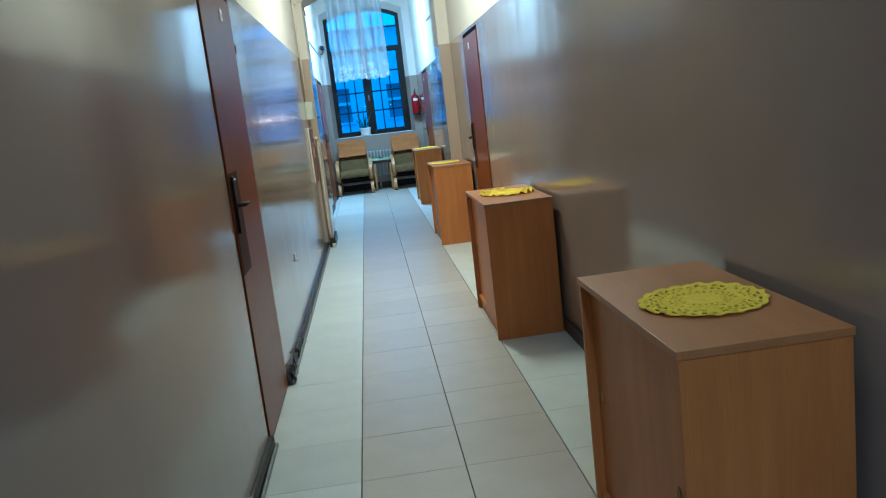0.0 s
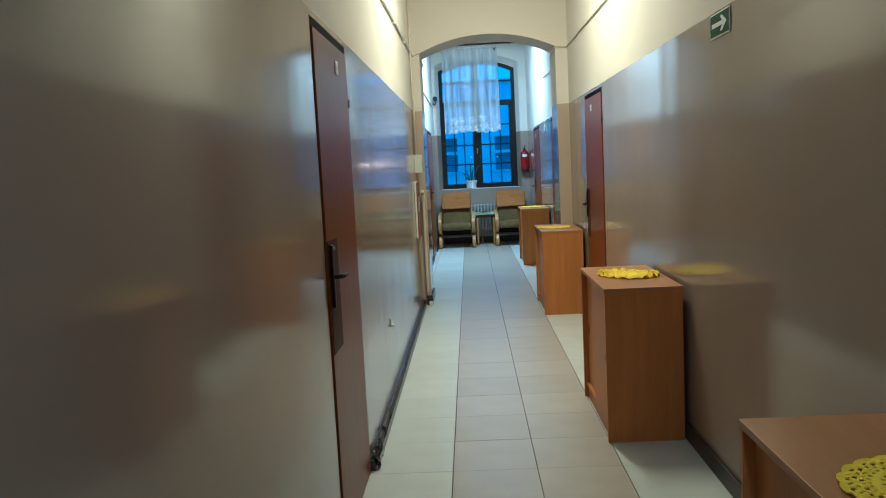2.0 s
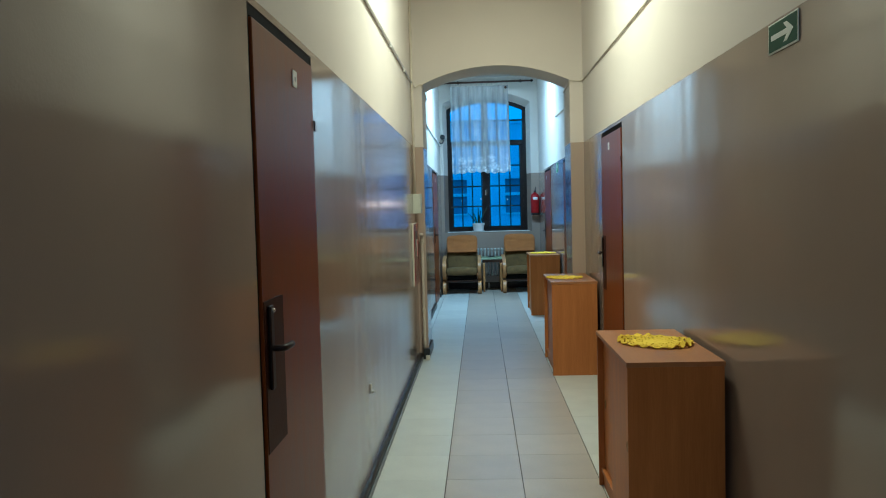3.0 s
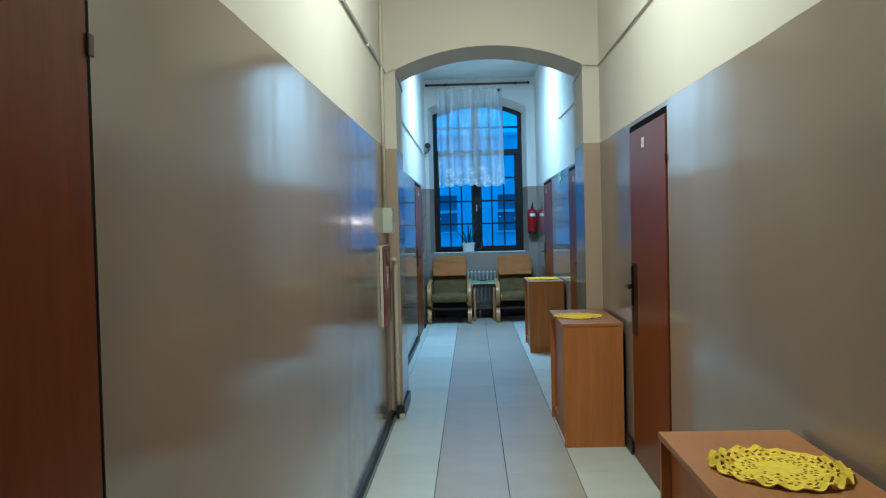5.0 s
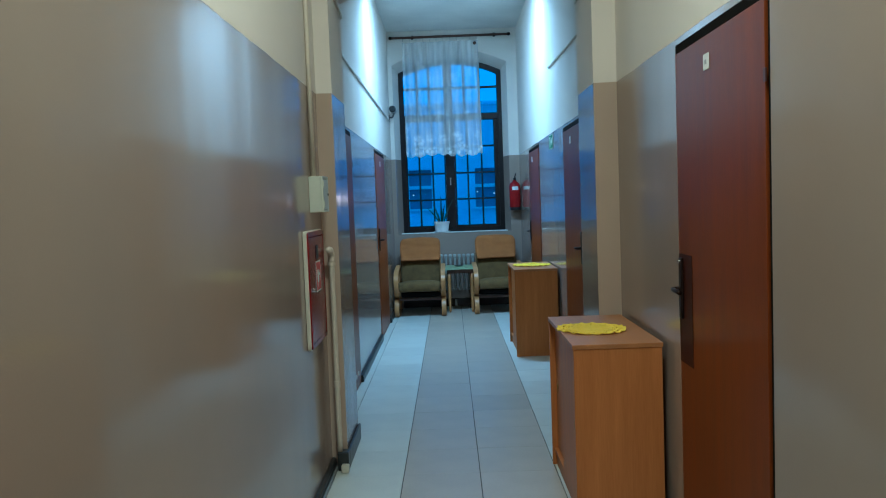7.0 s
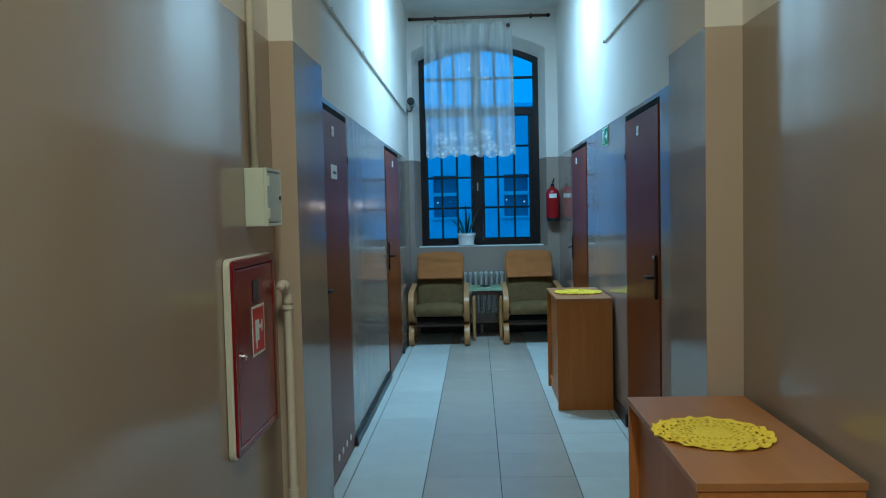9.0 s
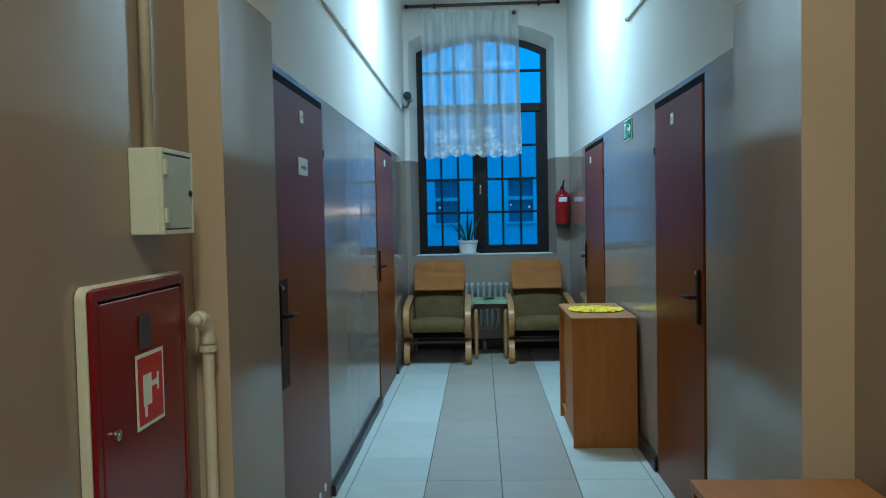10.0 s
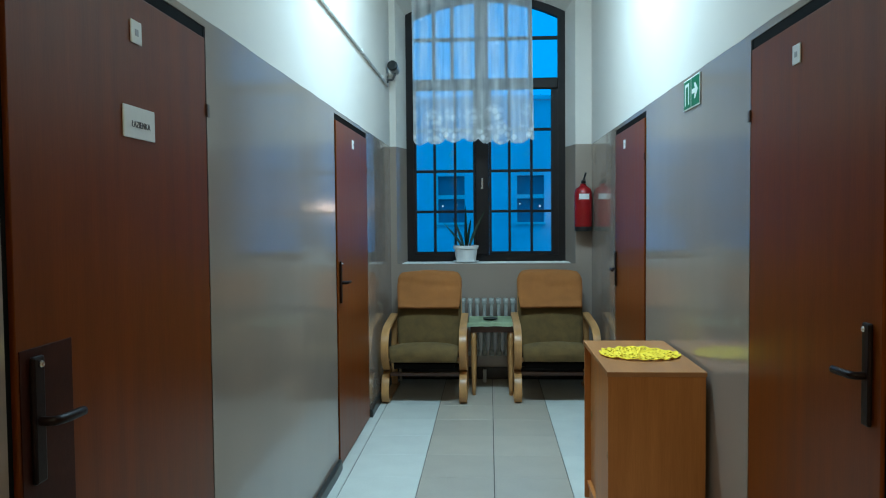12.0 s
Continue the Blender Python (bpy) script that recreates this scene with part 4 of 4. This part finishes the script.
def armchair(x, y, seed, label, turn=0.0):
    """Bent-wood cantilever armchair; local y points from the front to the back."""
    c = thing("armchair", pose(x, y, 0, 0, 0, turn), label, "armchair", "armchairs under the window")
    for s in (-1, 1):
        xa, xb = (s * 0.332, s * 0.272)
        xa, xb = min(xa, xb), max(xa, xb)
        part("armrest", ribbon([(0.66, 0.62), (0.45, 0.605), (0.22, 0.585), (0.08, 0.552), (0.012, 0.488), (0.008, 0.405), (0.045, 0.325), (0.12, 0.262), (0.22, 0.235)], xa, xb, 0.024), BIRCH, c, "curved laminated birch armrest")
        part("runner", ribbon([(0.24, 0.222), (0.12, 0.218), (0.045, 0.180), (0.012, 0.110), (0.018, 0.050), (0.070, 0.014), (0.25, 0.0125), (0.50, 0.0125), (0.72, 0.0125)], xa, xb, 0.024), BIRCH, c, "curved laminated birch foot runner")
        part("rear_post", ribbon([(0.62, 0.030), (0.62, 0.2), (0.63, 0.40), (0.65, 0.605)], xa + 0.004, xb - 0.004, 0.022), BIRCH, c)
        part("side_rail", ribbon([(0.05, 0.345), (0.30, 0.285), (0.52, 0.30), (0.62, 0.42), (0.71, 0.68), (0.775, 0.92)], s * 0.262 - 0.010, s * 0.262 + 0.010, 0.03), BIRCH, c)
    part("crossbar", boxes((-0.272, 0.272, 0.085, 0.115, 0.206, 0.236), bevel=0.006), DARKWOOD, c, "dark front crossbar")
    # black bodies added below seat and behind back to deepen the shade there
    part("seat_shade", cushion([(0.050, 0.288), (0.15, 0.290), (0.34, 0.250), (0.52, 0.230), (0.575, 0.28), (0.61, 0.40)], -0.255, 0.255, 0.055, 0.0), SHADOWGAP, c, "black slab added to deepen the shade under the seat")
    part("back_shade", cushion([(0.622, 0.30), (0.66, 0.50), (0.735, 0.72), (0.80, 0.92)], -0.25, 0.25, 0.010, 0.0), SHADOWGAP, c, "black sheet added to keep light off behind the backrest")
    part("crossbar", boxes((-0.272, 0.272, 0.60, 0.63, 0.18, 0.21), bevel=0.006), DARKWOOD, c)
    part("seat_cushion", cushion([(0.00, 0.330), (0.02, 0.395), (0.12, 0.400), (0.32, 0.355), (0.50, 0.335), (0.57, 0.36)], -0.275, 0.275, 0.10, 0.018, seed=seed), OLIVE, c, "olive-brown fabric seat cushion", smooth=True)
    part("back_cushion", cushion([(0.53, 0.36), (0.57, 0.46), (0.63, 0.64), (0.695, 0.81), (0.745, 0.945)], -0.268, 0.268, 0.085, 0.012, seed=seed + 5, top=0.975), OLIVE, c, "olive-brown fabric back cushion", smooth=True)
    part("head_cover", cushion([(0.520, 0.690), (0.585, 0.745), (0.650, 0.845), (0.690, 0.930), (0.730, 0.966), (0.78, 0.945), (0.75, 0.82)], -0.274, 0.274, 0.030, 0.016, seed=seed + 9, crease=0.010, top=0.970), TAN, c, "loose tan head cover over the backrest", smooth=True)
    return c


armchair(-0.065, 14.18, 1, "bent-birch armchair with olive cushions and tan head cover")
armchair(0.965, 14.22, 2, "bent-birch armchair with creased tan head cover", 0.8)

tb = thing("side_table", pose(0.465, 14.67, 0), "small wooden side table with turned legs", "table")
part("tabletop", boxes((-0.19, 0.19, -0.20, 0.20, 0.57, 0.592), bevel=0.004), BIRCH, tb)
part("apron", boxes((-0.165, 0.165, -0.175, -0.16, 0.515, 0.5695), (-0.165, 0.165, 0.16, 0.175, 0.515, 0.5695), (-0.175, -0.1655, -0.16, 0.16, 0.515, 0.5695), (0.1655, 0.175, -0.16, 0.16, 0.515, 0.5695)), DARKWOOD, tb)
for sx in (-1, 1):
    for sy in (-1, 1):
        part("leg", lathe([(0.013, 0), (0.017, 0.05), (0.019, 0.16), (0.024, 0.30), (0.020, 0.40), (0.026, 0.43), (0.019, 0.46), (0.023, 0.514)], 14, (sx * 0.150, sy * 0.150)), BIRCH, tb, smooth=True)
cl = thing("tablecloth", pose(0.465, 14.67, 0.5925), "small pale green cloth lying on the side table", "tablecloth")
bm = bmesh.new()
n = 28
grid = []
for i in range(n + 1):
    row = []
    for j in range(n + 1):
        u, v = (i / n - 0.5) * 0.50, (j / n - 0.5) * 0.47
        ox, oy = max(0, abs(u) - 0.194), max(0, abs(v) - 0.204)
        drop = ox + oy
        x = math.copysign(min(abs(u), 0.194) + 0.25 * ox, u)
        y = math.copysign(min(abs(v), 0.204) + 0.25 * oy, v)
        row.append(bm.verts.new((x + 0.006 * math.sin(40 * v) * (ox > 0), y + 0.006 * math.sin(40 * u) * (oy > 0), 0.006 - 0.95 * drop + 0.003 * noise.noise(Vector((u * 20, v * 20, 1))))))
    grid.append(row)
for i in range(n):
    for j in range(n):
        bm.faces.new((grid[i][j], grid[i + 1][j], grid[i + 1][j + 1], grid[i][j + 1]))
bmesh.ops.solidify(bm, geom=list(bm.faces), thickness=0.0025)
part("fabric", bm, CLOTH, cl, smooth=True)
pl = thing("saucer", pose(0.45, 14.64, 0.603), "dark flat saucer on the green cloth", "dish")
part("dish", lathe([(0, 0), (0.035, 0), (0.060, 0.008), (0.064, 0.012), (0.058, 0.010), (0.034, 0.004), (0, 0.004)], 24), PLATE_D, pl, smooth=True)

rd = thing("radiator", pose(0.40, END - 0.13, 0), "ribbed grey column radiator under the window sill", "radiator")
for k in range(15):
    x = (k - 7) * 0.062
    bm = bmesh.new()
    for yy in (-0.045, 0.045):
        tube([(x, yy, 0.27), (x, yy, 0.70)], 0.016, 8, bm)
    add_box(bm, x - 0.022, x + 0.022, -0.065, 0.065, 0.69, 0.735, bevel=0.012)
    add_box(bm, x - 0.022, x + 0.022, -0.065, 0.065, 0.24, 0.285, bevel=0.012)
    part("rib", bm, RADIATOR, rd)
part("pipe", tube(smooth_path([(-0.44, 0, 0.70), (-0.60, 0, 0.70), (-0.70, 0.02, 0.70), (-0.74, 0.04, 0.68), (-0.745, 0.05, 0.60), (-0.745, 0.05, 0.0)], 5), 0.012, 10), PVC, rd, "cream heating pipe", smooth=True)
for x in (-0.285, 0.285):
    part("bracket", boxes((x - 0.015, x + 0.015, 0.066, 0.128, 0.30, 0.33), bevel=0.002), RADIATOR, rd)
part("foot", boxes((-0.015, 0.015, -0.02, 0.02, 0.0, 0.1095), bevel=0.002), RADIATOR, rd)

pt = thing("potted_plant", pose(0.235, END + 0.10, SILL + 0.0085), "white plastic pot with a few dark sword leaves", "plant")
part("saucer", lathe([(0, 0), (0.095, 0), (0.118, 0.014), (0.113, 0.014), (0.093, 0.004), (0, 0.004)], 28), POT, pt, "white saucer", smooth=True)
part("pot", lathe([(0, 0.0045), (0.088, 0.0045), (0.104, 0.12), (0.113, 0.122), (0.115, 0.152), (0.106, 0.152), (0.101, 0.120), (0, 0.120)], 28), POT, pt, "white plastic pot", smooth=False)
part("soil", lathe([(0, 0.1205), (0.100, 0.1205), (0.096, 0.127), (0, 0.131)], 24), SOIL, pt)
rnd = random.Random(4)
for dx, dy, hh, lean in ((-0.03, 0, 0.25, -0.17), (0.0, 0.01, 0.40, 0.0), (0.03, 0, 0.37, 0.15), (0.01, -0.02, 0.28, 0.04), (-0.02, 0.02, 0.30, -0.10)):
    bm = bmesh.new()
    rows = []
    for k in range(9):
        t = k / 8
        wd = 0.011 * (1 - t) ** 0.6 * (0.6 + 0.9 * min(1, 3 * t)) + 0.0008
        cx, cz = dx + lean * t ** 1.3, 0.12 + hh * t - 0.10 * abs(lean) * t * t
        rows.append([bm.verts.new((cx - wd, dy, cz)), bm.verts.new((cx, dy + 0.005, cz)), bm.verts.new((cx + wd, dy, cz))])
    for a, b in zip(rows, rows[1:]):
        for k in range(2):
            bm.faces.new((a[k], a[k + 1], b[k + 1], b[k]))
    bmesh.ops.solidify(bm, geom=list(bm.faces), thickness=0.002)
    part("leaf", bm, LEAF, pt, smooth=True)

# net curtain on its rod
rod = thing("curtain_rod", pose(0.445, END - 0.06, 3.722), "brown wooden curtain rod below the ceiling", "curtain rod")
part("rod", tube([(-0.80, 0, 0), (0, 0, 0), (0.80, 0, 0)], 0.017, 12), DARKWOOD, rod, smooth=True)
for s in (-1, 1):
    part("finial", lathe([(0, -0.035), (0.018, -0.03), (0.024, -0.01), (0.016, 0.008), (0.016, 0.012), (0, 0.013)], 14, axis="x"), WINFRAME, rod, smooth=True).matrix_local = pose(s * 0.81, 0, 0)
for s in (-0.52, 0.60):
    part("bracket", boxes((s - 0.012, s + 0.012, 0.012, 0.058, -0.02, 0.03), (s - 0.015, s + 0.015, -0.02, 0.0115, -0.024, -0.0145), bevel=0.002), WINFRAME, rod)
cu = thing("net_curtain", pose(0.30, END - 0.06, 3.655), "sheer white net curtain with lace border and scalloped hem", "curtain")
bm = bmesh.new()
nu, nv, W2, H = 190, 40, 0.527, 1.556
grid = []
for i in range(nu + 1):
    u = i / nu
    row = []
    for j in range(nv + 1):
        v = j / nv
        amp = 0.012 + 0.016 * v
        y = amp * math.sin(2 * math.pi * (9 * u + 0.25 * math.sin(5 * u))) + 0.010 * math.sin(2 * math.pi * 3.3 * u + 2 * v)
        x = (u - 0.5) * 2 * W2 * (1 - 0.012 * (1 - v)) + 0.012 * v
        sc = 0.040 * abs(math.sin(math.pi * (7.4 * u + 0.12 * math.sin(11 * u)))) ** 0.7 + 0.014 * math.sin(9 * u + 1) + 0.006 * abs(math.sin(math.pi * 30 * u))
        z = -v * (H - 0.035 + sc * v ** 6)
        row.append(bm.verts.new((x, y, z)))
    grid.append(row)
for i in range(nu):
    for j in range(nv):
        bm.faces.new((grid[i][j], grid[i + 1][j], grid[i + 1][j + 1], grid[i][j + 1]))
net = part("net", bm, NET, cu, smooth=True)
for k in range(12):
    x = -W2 + 0.02 + k * (2 * W2 - 0.04) / 11
    part("ring", tube([(x, 0, -0.002), (x, 0.0, 0.068)], 0.0025, 6), STEEL, cu)
kn = part("tieback_knob", lathe([(0, -0.02), (0.02, -0.018), (0.024, 0.0), (0.012, 0.012), (0, 0.013)], 14, axis="y"), DARKWOOD, cu, "dark round knob", smooth=True)
kn.matrix_local = pose(0.475, -0.035, -0.045)

# surveillance camera
cc = thing("surveillance_camera", pose(LF + 0.001, 15.00, 2.64), "grey bullet surveillance camera on a wall bracket", "camera")
part("wall_plate", lathe([(0, 0), (0.032, 0), (0.030, 0.010), (0, 0.011)], 18, axis="x"), CCTV, cc, smooth=True)
part("arm", tube(smooth_path([(0.01, 0, 0), (0.045, -0.005, 0.0), (0.065, -0.01, 0.03), (0.072, -0.01, 0.062)], 5), 0.011, 10), CCTV, cc, smooth=True)
bd = part("body", lathe([(0, -0.062), (0.036, -0.060), (0.039, -0.055), (0.039, 0.07), (0.028, 0.078), (0, 0.079)], 24, axis="y"), CCTV_W, cc, "pale grey housing", smooth=True)
bd.matrix_local = pose(0.062, -0.02, 0.094, -10, 0, -4)
part("bezel", lathe([(0.026, -0.074), (0.042, -0.076), (0.044, -0.070), (0.044, -0.045), (0.0395, -0.044), (0.0395, -0.060), (0.026, -0.0625)], 24, axis="y"), BLACK, bd, "black front ring", smooth=True)
part("lens_plate", lathe([(0, -0.066), (0.0255, -0.066), (0.0255, -0.0626), (0, -0.0626)], 20, axis="y"), CCTV, bd, "grey lens plate")
part("lens", lathe([(0, -0.0705), (0.008, -0.070), (0.011, -0.0665), (0, -0.0662)], 16, axis="y"), BLACK, bd, "black lens")

# fire extinguisher
fx = thing("fire_extinguisher", pose(1.262, END - 0.088, 1.315), "red powder fire extinguisher hanging on the wall", "extinguisher")
part("cylinder", lathe([(0, 0.035), (0.072, 0.036), (0.076, 0.045), (0.076, 0.33), (0.066, 0.365), (0.034, 0.388), (0.026, 0.395), (0.026, 0.41), (0, 0.411)], 28), EXTRED, fx, "glossy red cylinder", smooth=True)
part("base", lathe([(0, 0), (0.072, 0), (0.077, 0.006), (0.077, 0.040), (0.060, 0.0345), (0, 0.0345)], 28), BLACK, fx, "black plastic foot ring")
part("valve", boxes((-0.02, 0.02, -0.02, 0.02, 0.4115, 0.44), bevel=0.005), BLACK, fx, "black valve")
part("lever", tube(smooth_path([(0.0, -0.02, 0.445), (0.004, -0.05, 0.462), (0.012, -0.08, 0.50)], 4), 0.008, 8), BLACK, fx, "black squeeze lever", smooth=True)
part("carry_handle", boxes((-0.010, 0.010, -0.08, 0.01, 0.4405, 0.452), bevel=0.004), BLACK, fx)
bm = bmesh.new()
rows = []
for k in range(9):
    a = radians(-90 - 34 + 68 * k / 8)
    rows.append([bm.verts.new((r * math.cos(a), r * math.sin(a), z)) for r, z in ((0.0768, 0.275), (0.0768, 0.322))])
for a, b in zip(rows, rows[1:]):
    bm.faces.new((a[0], b[0], b[1], a[1]))
part("label", bm, PAPER, fx, "white instruction label")
part("wall_hook", boxes((-0.015, 0.015, 0.077, 0.087, 0.28, 0.37), bevel=0.002), BLACK, fx)

# ---------------------------------------------------------------- outside, beyond the window
tagged(part("ground", boxes((-300, 300, END + 0.45, 600, -1.6, -1.2)), GROUND), "dark street ground outside at dusk", "ground", kind="structure")


def facade(x0, x1, y, z1, nx, nz, wx, wz0, pitch_x, pitch_z, label):
    h = thing("apartment_building", pose(0, y, 0), label, "building")
    bm = bmesh.new()
    xs = [x0 + (k + 0.5) * pitch_x for k in range(nx)]
    zs = [wz0 + k * pitch_z for k in range(nz)]
    ww, wh = wx, 1.18
    cuts_x = [x0, *[v for x in xs for v in (x - ww / 2, x + ww / 2)], x1]
    cuts_z = [-1.2, *[v for z in zs for v in (z, z + wh)], z1]
    for i in range(len(cuts_x) - 1):
        for j in range(len(cuts_z) - 1):
            if i % 2 and j % 2:
                continue
            add_box(bm, cuts_x[i], cuts_x[i + 1], 0, 0.4, cuts_z[j], cuts_z[j + 1])
    part("wall", bm, PLASTER_OUT, h)
    part("roof", boxes((x0 - 0.1, x1 + 0.1, -0.12, 8.4, z1, z1 + 0.10)), PLASTER_OUT, h)
    part("rear", boxes((x0, x1, 8, 8.3, -1.2, z1)), PLASTER_OUT, h)
    for x in xs:
        for z in zs:
            w = part("window", boxes((x - ww / 2, x + ww / 2, 0.20, 0.24, z, z + wh)), GLASS_OUT, h)
            part("sill", boxes((x - ww / 2 - 0.05, x + ww / 2 + 0.05, -0.08, 0.10, z - 0.06, z - 0.002)), PAPER, w)
            part("frame", boxes((x - ww / 2, x + ww / 2, 0.05, 0.199, z + 0.60, z + 0.70)), PAPER, w)
    return h


facade(-9.555, 12.555, 28.0, 4.35, 11, 1, 0.68, 1.28, 2.01, 3.0, "pale plastered building across the street at dusk")


def wall_lamp(x, y, z, r, mat):
    c = thing("street_lamp", pose(x, y, z), "small lit lamp on the facade opposite", "lamp", "lit lamps across the street")
    part("arm", tube([(0, 0, 0.02), (0, -0.12, 0.02)], 0.012, 8), BLACK, c)
    part("globe", lathe([(0, -r), (r * 0.7, -r * 0.7), (r, 0), (r * 0.7, r * 0.7), (0, r)], 16, (0, -0.12)), mat, c, smooth=True)
    return c


for x, z, r in ((-0.72, 1.70, 0.026), (-0.36, 1.73, 0.016), (0.30, 1.78, 0.028), (1.22, 1.74, 0.024), (1.72, 1.68, 0.028)):
    wall_lamp(x, 27.99, z, r, DIM_GLOW)

for x, z, q in ((2.35, 1.66, 0.07), (2.70, 1.72, 0.08), (3.05, 1.64, 0.09), (3.40, 1.70, 0.07)):
    wall_lamp(x, 27.99, z, q, STREET_GLOW)

# ---------------------------------------------------------------- floor tiles
PITCH, FIRST = 0.4105, 4.32
me_tiles = []
for mat in (TILE_A, TILE_B):
    bm = bmesh.new()
    hw = PITCH / 2 - 0.0016
    add_box(bm, -hw + 0.0008, hw - 0.0008, -hw - 0.0009, hw + 0.0009, -0.007, 0.0)
    top = [e for e in bm.edges if all(abs(v.co.z) < 1e-6 for v in e.verts)]
    bmesh.ops.bevel(bm, geom=top, offset=0.0008, segments=1, affect="EDGES")
    me_tiles.append(mesh_of("tile", bm, mat))
C0 = 0.055 - PITCH
k0 = math.ceil((BACK - FIRST) / PITCH)
k1 = math.floor((END - FIRST) / PITCH) + 1
for k in range(k0 - 1, k1):
    for c in range(-1, 5):
        x = C0 + (c + 0.5) * PITCH
        if c in (-1, 4) and k * PITCH + FIRST < ARCH1 - PITCH:
            continue
        t = new("tile", me_tiles[1 if c in (1, 2) else 0])
        t.parent = floor
        t.location = (x + random.uniform(-0.0004, 0.0004), FIRST + (k + 0.5) * PITCH, random.uniform(-0.0006, 0.0))
